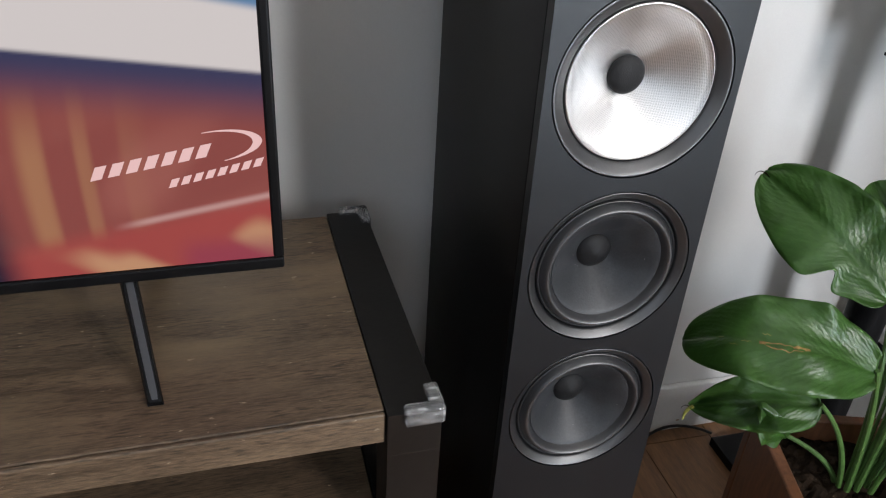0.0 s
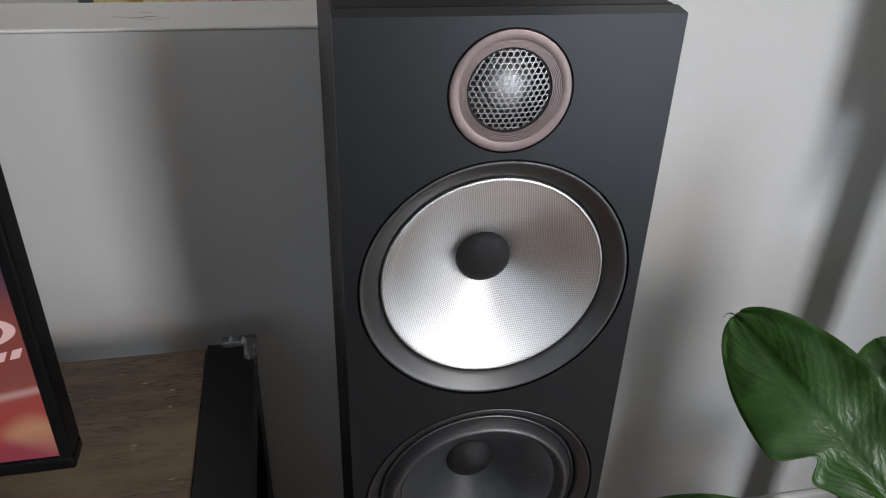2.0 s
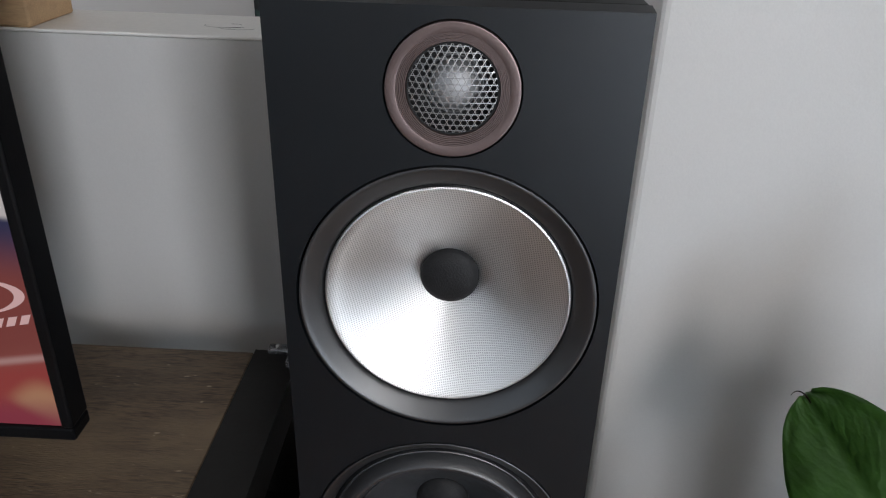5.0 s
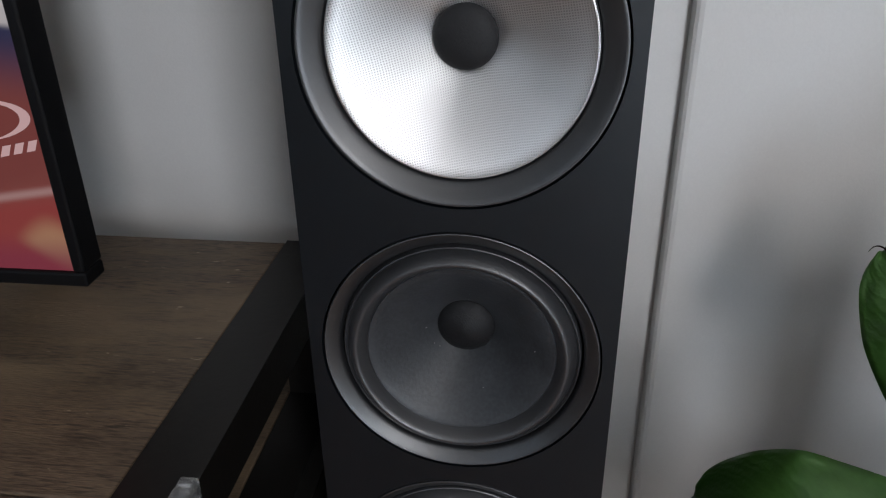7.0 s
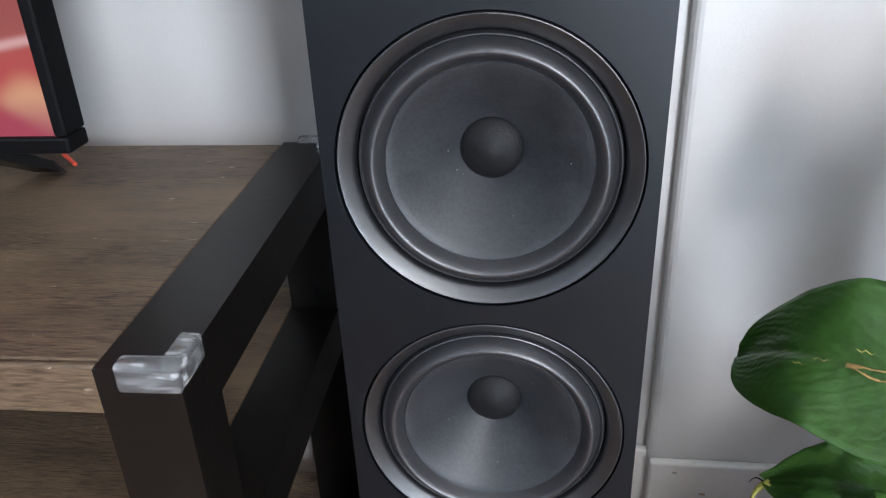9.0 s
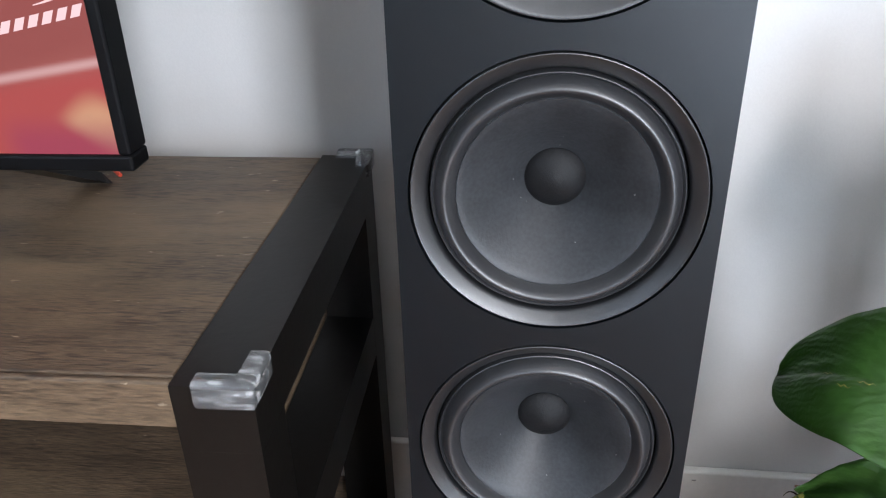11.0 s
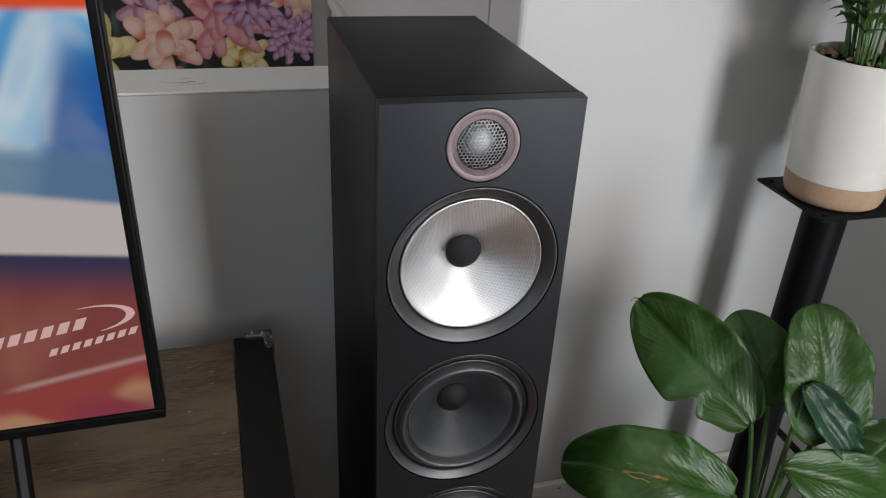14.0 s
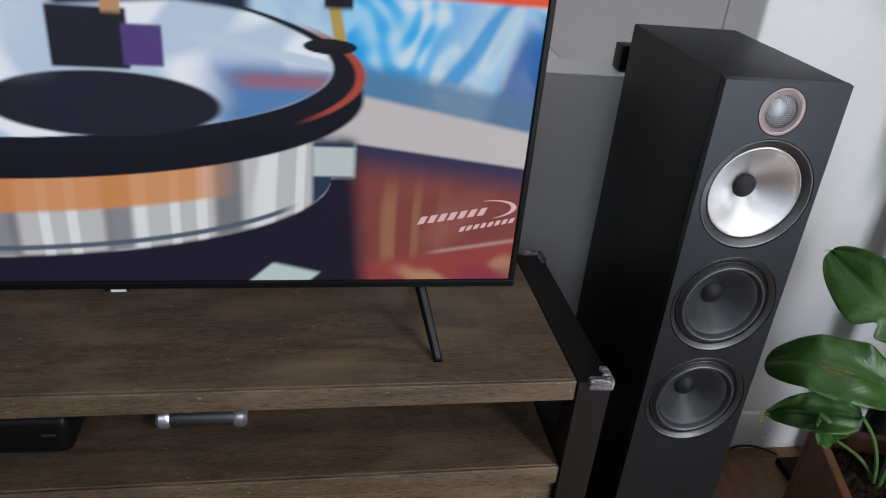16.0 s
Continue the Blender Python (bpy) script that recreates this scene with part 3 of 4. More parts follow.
for q in ((-TW, 0, 0, 0.013), (-TW, 0, TH - 0.010, TH), (-0.0105, 0, 0.0132, TH - 0.0102), (-TW, -TW + 0.0105, 0.0132, TH - 0.0102)):
    part("bezel", box(q[0], q[1], 0, 0.028, q[2], q[3], 0.0025), BEZEL, tv)
part("back_cover", box(-TW + 0.02, -0.02, 0.0285, 0.062, 0.02, TH - 0.02, 0.012), BEZEL, tv)


def sstep(a, b, x):
    q = np.clip((x - a) / (b - a), 0, 1)
    return q * q * (3 - 2 * q)


def tv_picture(x, z):
    """Colours of the shown turntable: x from the right edge, z from the bottom, in metres."""
    x = np.asarray(x)
    c = np.zeros((len(x), 3))

    def lay(col, fac):
        c[:] = c * (1 - fac[:, None]) + np.asarray(col) * fac[:, None]

    w1 = 0.5 + 0.5 * np.sin(38 * x + 17 * z + 2 * np.sin(23 * z)) * np.sin(31 * z - 9 * x)
    w2 = 0.5 + 0.5 * np.sin(105 * x + 0.6 * np.sin(14 * z) + 2 * np.sin(37 * x))
    # blue and white backdrop
    w3 = 0.5 + 0.5 * np.sin(29 * x + 40 * z + 2.2 * np.sin(19 * x - 13 * z)) * np.sin(23 * z - 33 * x + 1.5 * np.sin(31 * x))
    lay((0.03, 0.40, 0.84), np.ones(len(x)))
    w4 = 0.5 + 0.5 * np.sin(97 * x + 61 * z + 3 * np.sin(41 * z)) * np.sin(83 * z - 47 * x + 3 * np.sin(53 * x))
    lay((0.20, 0.62, 0.92), sstep(0.30, 0.75, 0.65 * w3 + 0.35 * w4))
    lay((0.70, 0.84, 0.90), sstep(0.50, 0.85, 0.6 * w3 + 0.4 * w4) * sstep(-0.32, -0.20, x))
    lay((0.66, 0.78, 0.82), sstep(-0.19, -0.10, x + 0.25 * (0.4 - z)) * (1 - 0.35 * w1) * sstep(-0.015, -0.05, x) * 0.85)
    lay((0.74, 0.78, 0.78), sstep(-0.27, -0.32, x) * sstep(0.34, 0.30, np.abs(z - 0.36) + 0.1 * w3) * 0.6)
    lay((0.03, 0.33, 0.70), sstep(0.016, 0.0, np.abs(x + 0.105 - 0.62 * (z - 0.38)) - 0.009 * w3) * sstep(0.31, 0.34, z) * 0.85)
    lay((0.02, 0.10, 0.36), sstep(-0.055, -0.03, x + 0.30 * (0.40 - z)) * sstep(0.46, 0.38, z) * 0.85)
    lay((0.02, 0.09, 0.42), sstep(-0.03, -0.005, x + 0.5 * (0.40 - z) * -0.2 - 0.0) * sstep(0.44, 0.30, z))
    lay((0.85, 0.09, 0.02), sstep(0.437, 0.447, z + 0.02 * x) * sstep(-0.26, -0.22, x))
    lay((0.12, 0.22, 0.34), 0.85 * sstep(0.345, 0.315, z + 0.17 * (x + 0.13)))
    # pale band, then the red-brown foreground
    lay((0.62, 0.57, 0.54), sstep(0.290, 0.280, z + 0.19 * (x + 0.13)))
    lay((0.04, 0.04, 0.09), sstep(0.224, 0.218, z + 0.13 * (x + 0.13)))
    lay((0.24, 0.062, 0.052), sstep(0.219, 0.160, z + 0.13 * (x + 0.13)))
    lay((0.42, 0.22, 0.10), sstep(0.21, 0.13, z) * sstep(0.45, 0.98, w2) * sstep(-0.08, -0.22, x) * 0.6)
    lay((0.36, 0.125, 0.095), sstep(0.20, 0.12, z) * sstep(0.4, 0.9, w1) * 0.5)
    lay((0.33, 0.060, 0.052), sstep(0.085, 0.060, z - 0.16 * (x + 0.06)))
    lay((0.60, 0.40, 0.36), sstep(0.006, 0.0, np.abs(z - 0.075 - 0.16 * (x + 0.06))) * sstep(-0.16, -0.12, x) * 0.6)
    lay((0.55, 0.33, 0.17), sstep(0.055, 0.03, z + 0.012 * np.sin(70 * x)) * sstep(0.45, 0.9, w1) * 0.7)
    lay((0.24, 0.035, 0.075), sstep(0.05, 0.02, z) * sstep(-0.11, -0.08, x) * 0.6)
    # the dark table under the turntable
    lay((0.015, 0.012, 0.028), sstep(-0.235, -0.275, x + 0.10 * (z - 0.1)) * sstep(0.26, 0.23, z))
    lay((0.55, 0.66, 0.62), sstep(0.045, 0.035, z + 0.25 * (x + 0.37)) * sstep(0.03, 0.02, np.abs(x + 0.355 - 1.1 * (z - 0.03)) - 0.02))
    # the silver body, a drum under the platter
    bot = 0.055 + 0.13 * (1 - np.sqrt(np.clip(1 - ((x + 0.80) / 0.50) ** 2, 0, 1)))
    body = sstep(bot - 0.004, bot + 0.004, z) * sstep(0.25, 0.235, z) * sstep(-0.262, -0.272, x)
    lay((0.58, 0.57, 0.54), body)
    lay((0.82, 0.82, 0.78), body * sstep(0.55, 0.85, w2))
    lay((0.10, 0.10, 0.12), body * sstep(0.75, 0.95, 0.5 + 0.5 * np.sin(41 * x + 1.0)) * 0.75)
    lay((0.72, 0.27, 0.06), body * sstep(0.118, 0.128, z - 0.25 * (x + 0.8) ** 2) * sstep(-0.42, -0.50, x) * 0.85)
    lay((0.025, 0.045, 0.09), body * sstep(-0.332, -0.322, x))
    lay((0.58, 0.64, 0.60), body * sstep(-0.332, -0.322, x) * sstep(0.185, 0.19, z) * sstep(0.235, 0.23, z))
    lay((0.10, 0.13, 0.17), sstep(0.006, 0.002, np.abs(z - bot - 0.012)) * sstep(-0.34, -0.38, x))
    # platter: dark rim, red edge light, grey record with blue glints
    e = ((x + 0.78) / 0.52) ** 2 + ((z - 0.335) / 0.125) ** 2
    lay((0.010, 0.010, 0.018), sstep(1.03, 0.99, ((x + 0.78) / 0.52) ** 2 + ((z - 0.305) / 0.13) ** 2) * sstep(0.36, 0.32, z))
    lay((0.45, 0.08, 0.05), sstep(1.03, 1.0, e) * sstep(-0.36, -0.29, x) * sstep(0.44, 0.40, z))
    lay((0.012, 0.012, 0.02), sstep(0.98, 0.95, e))
    inner = sstep(0.90, 0.86, ((x + 0.79) / 0.52) ** 2 + ((z - 0.345) / 0.118) ** 2)
    lay((0.55, 0.66, 0.78), inner)
    lay((0.92, 0.95, 0.97), inner * sstep(0.45, 0.8, w1))
    lay((0.06, 0.20, 0.45), inner * sstep(-0.50, -0.42, x) * sstep(0.36, 0.33, z) * 0.9)
    lay((0.45, 0.12, 0.10), inner * sstep(-0.46, -0.40, x) * sstep(0.02, 0.0, np.abs(z - 0.325)) * 0.7)
    lay((0.60, 0.70, 0.80), inner * sstep(0.010, 0.004, np.abs(z - 0.375 + 0.18 * (x + 0.45))) * sstep(-0.52, -0.45, x))
    lay((0.02, 0.02, 0.035), sstep(1.1, 0.9, ((x + 0.60) / 0.15) ** 2 + ((z - 0.285) / 0.045) ** 2))
    # backdrop above the record on its far side, arm and cartridge
    lay((0.02, 0.03, 0.06), sstep(0.42, 0.43, z + 0.1 * np.abs(x + 0.5)) * sstep(-0.66, -0.64, x) * sstep(-0.40, -0.42, x))
    lay((0.62, 0.70, 0.80), sstep(0.30, 0.42, z) * sstep(-0.64, -0.70, x))
    lay((0.02, 0.02, 0.03), sstep(0.006, 0.0, np.abs(x + 0.61) - 0.045) * sstep(0.006, 0.0, np.abs(z - 0.372) - 0.036))
    lay((0.10, 0.06, 0.22), sstep(0.006, 0.0, np.abs(x + 0.545) - 0.022) * sstep(0.006, 0.0, np.abs(z - 0.365) - 0.024))
    lay((0.55, 0.30, 0.15), sstep(0.004, 0.0, np.abs(x + 0.58) - 0.010) * sstep(0.40, 0.41, z))
    lay((0.50, 0.36, 0.10), sstep(0.004, 0.0, np.abs(x + 0.295 + 0.2 * (z - 0.40)) - 0.006) * sstep(0.375, 0.385, z))
    lay((0.015, 0.015, 0.02), sstep(1.2, 0.9, ((x + 0.305) / 0.035) ** 2 + ((z - 0.375) / 0.010) ** 2))
    lay((0.015, 0.015, 0.02), sstep(0.006, 0.0, np.abs(x + 0.295) - 0.016) * sstep(0.42, 0.43, z))
    # the upper part of the picture, never well seen
    lay((0.22, 0.48, 0.70), sstep(0.47, 0.52, z) * 0.8)
    return np.clip(c, 0, 1)


def picture_sheet(name, x0, x1, z0, z1, y, nx, nz, colours, mat, parent, label):
    """A flat sheet with its colours held at a fine grid of corners."""
    xs, zs = np.meshgrid(np.linspace(x0, x1, nx), np.linspace(z0, z1, nz))
    xs, zs = xs.ravel(), zs.ravel()
    i = (np.arange(nz - 1)[:, None] * nx + np.arange(nx - 1)[None, :]).ravel()
    me = bpy.data.meshes.new(name)
    me.from_pydata(np.stack([xs, np.full(len(xs), y), zs], 1).tolist(), [], np.stack([i, i + 1, i + nx + 1, i + nx], 1).tolist())
    at = me.color_attributes.new("picture", "FLOAT_COLOR", "POINT")
    at.data.foreach_set("color", np.concatenate([colours(xs, zs), np.ones((len(xs), 1))], 1).ravel())
    me.materials.append(mat)
    ob = new(name, me)
    ob.parent = parent
    return tagged(ob, label)


picture_sheet("screen", -TW + 0.009, -0.009, 0.0115, TH - 0.009, 0.004, 640, 370, tv_picture, SCREEN, tv, "lit screen showing a silver turntable")
MARK = colour_picture("screen_mark", 0)
MARK.node_tree.nodes["Principled BSDF"].inputs["Base Color"].default_value = (0.003, 0.003, 0.003, 1)
b = MARK.node_tree.nodes["Principled BSDF"]
MARK.node_tree.links.remove(b.inputs["Base Color"].links[0])
b.inputs["Emission Color"].default_value, b.inputs["Emission Strength"].default_value = (0.88, 0.56, 0.53, 1), 0.9


def letter_bars(x0, x1, z0, slope, h, count):
    """A shown word as a row of slanted plain bars."""
    bm = bmesh.new()

    def quad(xa, xb, za, zb):
        bm.faces.new([bm.verts.new((x + 0.45 * z, 0.0034, z0 + slope * (x - x0) + z)) for x, z in ((xa, za), (xb, za), (xb, zb), (xa, zb))])

    cell = (x1 - x0) / count
    for k in range(count):
        a = x0 + k * cell
        quad(a, a + 0.66 * cell, 0, h)
    return bm


shown = bpy.data.objects["screen"]
part("lettering", letter_bars(-0.168, -0.060, 0.110, 0.17, 0.0135, 7), MARK, shown, "pale plain bars of a shown word")
part("lettering", letter_bars(-0.102, -0.013, 0.098, 0.20, 0.0088, 8), MARK, shown, "small pale plain bars")
bm = bmesh.new()
ringv = []
for k in range(25):
    a = radians(-75 + 175 * k / 24)
    wd = 0.085 * math.sin(math.pi * k / 24) + 0.02
    ringv.append([bm.verts.new((-0.060 + (1 + e) * 0.042 * math.cos(a), 0.0033, 0.1365 + (1 + e) * 0.0155 * math.sin(a) + 0.1 * 0.042 * math.cos(a))) for e in (-wd, wd)])
for r0, r1 in zip(ringv, ringv[1:]):
    bm.faces.new((r0[0], r0[1], r1[1], r1[0]))
part("swoosh", bm, MARK, shown, "pale curved line round the word")
part("sensor_bump", box(-0.632, -0.596, 0.004, 0.018, -0.006, -0.0005, 0.002), BEZEL, tv)
# Plain white plastic face of the sensor bump, not a lamp.
part("white_nub", box(-0.622, -0.600, 0.0015, 0.0035, -0.005, -0.001, 0.0005), WHITEPL, tv)
for fx in (-0.155, -TW + 0.155):
    for y1, n in ((-0.093, "foot"), (0.17, "foot")):
        bm = bmesh.new()
        a, b2 = Vector((fx, 0.025, 0.004)), Vector((fx + 0.022, y1, -0.079))
        side, up = Vector((1, 0, 0)), Vector((0, 0, 1))
        q = []
        wide = 0.88 if y1 < 0 else 1.6
        for pnt, hw, hh in ((a, 0.010 * wide, 0.010 * wide), (a.lerp(b2, 0.94), 0.0085 * wide, 0.006 * wide), (b2, 0.0085 * wide, 0.0035)):
            q.append([bm.verts.new(pnt + sx * hw * side + sz * hh * up) for sx, sz in ((-1, -0.2), (1, -0.2), (0.75, 1), (-0.75, 1))])
        for r0, r1 in zip(q, q[1:]):
            for k in range(4):
                bm.faces.new((r0[k], r0[(k + 1) % 4], r1[(k + 1) % 4], r1[k]))
        bm.faces.new(q[0][::-1]), bm.faces.new(q[-1])
        bmesh.ops.recalc_face_normals(bm, faces=bm.faces)
        foot = part(n, bm, BEZEL, tv)
        if y1 < 0:
            bm = bmesh.new()
            rows = []
            for k, w in ((0.06, 0.0036), (0.93, 0.0034), (0.985, 0.0026)):
                pnt = a.lerp(b2, k) + up * (0.0088 - 0.0036 * k if k < 0.94 else 0.0036)
                rows.append([bm.verts.new(pnt + sx * w * side + sz * up) for sx, sz in ((-1, -0.002), (1, -0.002), (1, 0.0006), (-1, 0.0006))])
            for r0, r1 in zip(rows, rows[1:]):
                for k in range(4):
                    bm.faces.new((r0[k], r0[(k + 1) % 4], r1[(k + 1) % 4], r1[k]))
            bm.faces.new(rows[0][::-1]), bm.faces.new(rows[-1])
            bmesh.ops.recalc_face_normals(bm, faces=bm.faces)
            part("foot_strip", bm, FOOTGREY, foot, "dark grey flat strip along the foot")

# ---- on and in the console ----
wire = part("red_cable", tube(bend((-0.436, 0.280, 0.583), (-0.478, 0.318, 0.586), (-0.530, 0.336, 0.640), 16), 0.0022), REDWIRE, None, "", True)
tagged(wire, "thin red cable lying on the console behind the television", "cable")
dock = thing("black_device", pose(-1.08, 0.075, 0.404), "black plastic device with rounded corners on the shelf", "device")
part("body", box(-0.12, 0.085, -0.075, 0.10, 0.006, 0.085, 0.02), BEZEL, dock, smooth=True)
part("base", box(-0.105, 0.07, -0.06, 0.085, 0.0, 0.0055, 0.002), RUBBER, dock)
part("badge", box(0.045, 0.065, -0.0765, -0.0755, 0.05, 0.054), COPPER, dock)
roller = thing("hand_roller", pose(-0.815, 0.074, 0.424), "black ribbed roller with silver ends on the shelf", "roller")
body = part("grip", lathe([(0, -0.05), (0.015, -0.05), (0.0165, -0.046), (0.0165, 0.046), (0.015, 0.05), (0, 0.05)], 32), RUBBER, roller, smooth=True)
body.rotation_euler = (0, radians(90), 0)
for s in (-1, 1):
    e = part("end_cap", lathe([(0, 0.0), (0.0165, 0.0), (0.0195, 0.005), (0.0195, 0.016), (0.014, 0.022), (0, 0.023)], 32), CHROME, roller, "silver end cap", True)
    e.matrix_local = pose(s * 0.0502, 0, 0, 0, s * 90, 0)

# ---- on the half wall ----
crate = thing("wooden_box", pose(-0.585, 0.487, CAPZ + 0.004), "small pale wooden box on the half wall", "box")
part("body", box(-0.11, 0.10, -0.045, 0.05, 0, 0.11, 0.003), CARD, crate)
part("lid", box(-0.112, 0.102, -0.047, 0.052, 0.1102, 0.122, 0.003), CARD, crate)
cam_box = thing("black_gadget", pose(-0.030, 0.485, CAPZ + 0.004), "small black plastic gadget on the half wall behind the speaker", "gadget")
part("body", box(-0.029, 0.029, -0.02, 0.02, 0.003, 0.052, 0.003), BEZEL, cam_box, smooth=True)
part("base", box(-0.025, 0.025, -0.016, 0.016, 0, 0.0029), RUBBER, cam_box)
block = thing("wooden_block", pose(0.168, 0.462, CAPZ + 0.004), "little pale wooden block on the half wall", "block")
part("body", box(-0.006, 0.010, -0.012, 0.02, 0, 0.010, 0.002), CARD, block)


def flower_painting(x, z):
    """Painted blooms on near-black: broad soft petals with pale middles, later ones over earlier ones."""
    rng = np.random.default_rng(7)
    c = np.tile(np.array((0.010, 0.012, 0.013)), (len(x), 1))

    def stroke(px0, pz0, a, lu, lw, dark, mid, pale, curl=0.0):
        dx, dz = x - px0, z - pz0
        near = np.abs(dx) + np.abs(dz) < 2.2 * lu
        dx, dz = dx[near], dz[near]
        u, w = dx * math.cos(a) + dz * math.sin(a), -dx * math.sin(a) + dz * math.cos(a)
        w = w + curl * u * u / lu
        d = np.sqrt((np.abs(u) / lu) ** 2.4 + (np.abs(w) / lw) ** 2.4)
        alpha = sstep(1.06, 0.94, d)[:, None]
        k = sstep(0.98, 0.35, np.sqrt(((u - 0.15 * lu) / lu) ** 2 + ((w - 0.2 * lw) / lw) ** 2))[:, None]
        e = sstep(-0.9, 0.1, u / lu)[:, None]
        col = np.asarray(dark) * (1 - e) + np.asarray(mid) * e
        col = col * (1 - 0.85 * k * e) + np.asarray(pale) * 0.85 * k * e
        c[near] = c[near] * (1 - alpha) + col * alpha

    for _ in range(60):
        stroke(rng.uniform(-0.86, 0.12), rng.uniform(0.1, 1.2), rng.uniform(0, 3.14), 0.06, 0.014, (0.012, 0.02, 0.016), (0.02, 0.045, 0.04), (0.05, 0.10, 0.09))
    PINK = ((0.36, 0.05, 0.09), (0.62, 0.20, 0.24), (0.80, 0.45, 0.45))
    LILAC = ((0.13, 0.03, 0.09), (0.40, 0.17, 0.33), (0.66, 0.44, 0.60))
    PEACH = ((0.62, 0.16, 0.09), (0.80, 0.44, 0.33), (0.88, 0.66, 0.56))
    YELLOW = ((0.42, 0.22, 0.02), (0.72, 0.58, 0.22), (0.84, 0.76, 0.46))
    MAUVE = ((0.10, 0.02, 0.06), (0.36, 0.15, 0.25), (0.66, 0.42, 0.50))
    # place, kind, radius, rings, petal length and width as shares of the radius
    blooms = ((-0.60, 0.92, PINK, 0.14, 4, 0.42, 0.24), (-0.34, 0.99, YELLOW, 0.12, 4, 0.46, 0.30), (-0.02, 1.05, PINK, 0.13, 4, 0.42, 0.2), (-0.76, 1.10, PEACH, 0.12, 4, 0.45, 0.28),
              (-0.10, 0.86, LILAC, 0.13, 5, 0.30, 0.16), (-0.40, 0.27, PINK, 0.13, 4, 0.42, 0.25), (-0.72, 0.28, LILAC, 0.13, 5, 0.30, 0.17), (-0.12, 0.27, PEACH, 0.12, 4, 0.45, 0.28),
              (-0.735, 0.655, MAUVE, 0.085, 3, 0.34, 0.27), (-0.49, 0.685, MAUVE, 0.10, 3, 0.52, 0.30), (-0.16, 0.475, YELLOW, 0.075, 3, 0.46, 0.30), (0.02, 0.70, PEACH, 0.10, 3, 0.48, 0.30),
              (-0.24, 0.625, PINK, 0.145, 4, 0.44, 0.20), (-0.13, 0.66, LILAC, 0.09, 3, 0.5, 0.2), (0.02, 0.545, LILAC, 0.105, 5, 0.25, 0.15), (-0.45, 0.535, PEACH, 0.115, 4, 0.44, 0.27), (-0.70, 0.51, YELLOW, 0.108, 3, 0.52, 0.34))
    for bx, bz, (dark, mid, pale), R, rings, pl, pw in blooms:
        for ringr in np.linspace(0.86, 0.10, rings):
            n = max(3, int(round((3 + 5 * ringr) * 0.24 / pw)))
            for k in range(n):
                a = 2 * math.pi * (k + rng.uniform(-0.3, 0.3)) / n + ringr * 3
                r = R * ringr * rng.uniform(0.85, 1.1)
                tint = np.clip(np.asarray(mid) * rng.uniform(0.8, 1.12), 0, 1)
                stroke(bx + r * math.cos(a), bz + r * math.sin(a) * 0.92, a + rng.uniform(-0.35, 0.35), R * pl * rng.uniform(0.85, 1.15), R * pw * rng.uniform(0.85, 1.15), dark, tint, pale, rng.uniform(-0.25, 0.25))
    for r in (0.055, 0.040, 0.024):
        for k in range(7):
            a = 2.2 + 0.45 * k + r * 60
            stroke(-0.70 + r * math.cos(a), 0.505 + 0.85 * r * math.sin(a), a + 1.57, 0.018, 0.007, (0.35, 0.17, 0.02), (0.45, 0.24, 0.03), (0.62, 0.42, 0.12))
    return np.clip(c, 0, 1)


art = thing("flower_painting", pose(0, 2.412, 0), "large painting of pink, purple and yellow blooms on black", "painting")
part("stretcher", box(-0.846, 0.098, 0.003, 0.036, 0.20, 1.20, 0.002), VOID, art)
picture_sheet("canvas", -0.845, 0.097, 0.201, 1.199, 0.0, 400, 430, flower_painting, CANVAS, art, "canvas of painted blooms")

# ---- the plant stand and the palm ----
stand = thing("plant_stand", pose(0.630, 0.237, 0), "black metal pedestal stand with a square top plate", "stand")
part("top_plate", box(-0.0745, 0.0745, -0.0745, 0.0745, 0.800, 0.805, 0.001), STANDBLACK, stand)
part("column", lathe([(0, 0.0205), (0.032, 0.0205), (0.032, 0.7998), (0, 0.7998)], 48), STANDBLACK, stand, smooth=True)
part("base_plate", box(-0.125, 0.125, -0.115, 0.115, 0.0, 0.020, 0.002), STANDBLACK, stand)
for x in (-0.06, 0.06):
    for y in (-0.06, 0.06):
        screw = part("screw", lathe([(0.004, 0), (0.004, 0.0015), (0.0025, 0.0022), (0, 0.0022)], 12), BEZEL, stand)
        screw.location = (x, y, 0.8051)

POT = (0.626, 0.235, 0.8055)
pot = thing("palm_pot", pose(*POT), "cream ceramic pot with a tan clay foot on the stand", "pot")
part("base", lathe([(0, 0), (0.060, 0), (0.0655, 0.004), (0.0682, 0.012), (0.0698, 0.036)], 64), POTTAN, pot, "unglazed tan clay foot", True)
part("body", lathe([(0.0698, 0.0362), (0.0705, 0.038), (0.0795, 0.198), (0.0795, 0.2035), (0.0785, 0.206), (0.0765, 0.206), (0.0752, 0.203), (0.0735, 0.178), (0.06, 0.174), (0, 0.174)], 64), POTWHITE, pot, "cream glazed wall", True)
palm = thing("potted_palm", pose(POT[0], POT[1], POT[2] + 0.188), "small green parlour palm with narrow leaflets in the pot", "plant")
part("soil", lathe([(0, 0.008), (0.03, 0.010), (0.055, 0.006), (0.0728, 0.002), (0.0728, -0.004), (0, -0.004)], 32), SOIL, palm)
rng = random.Random(5)
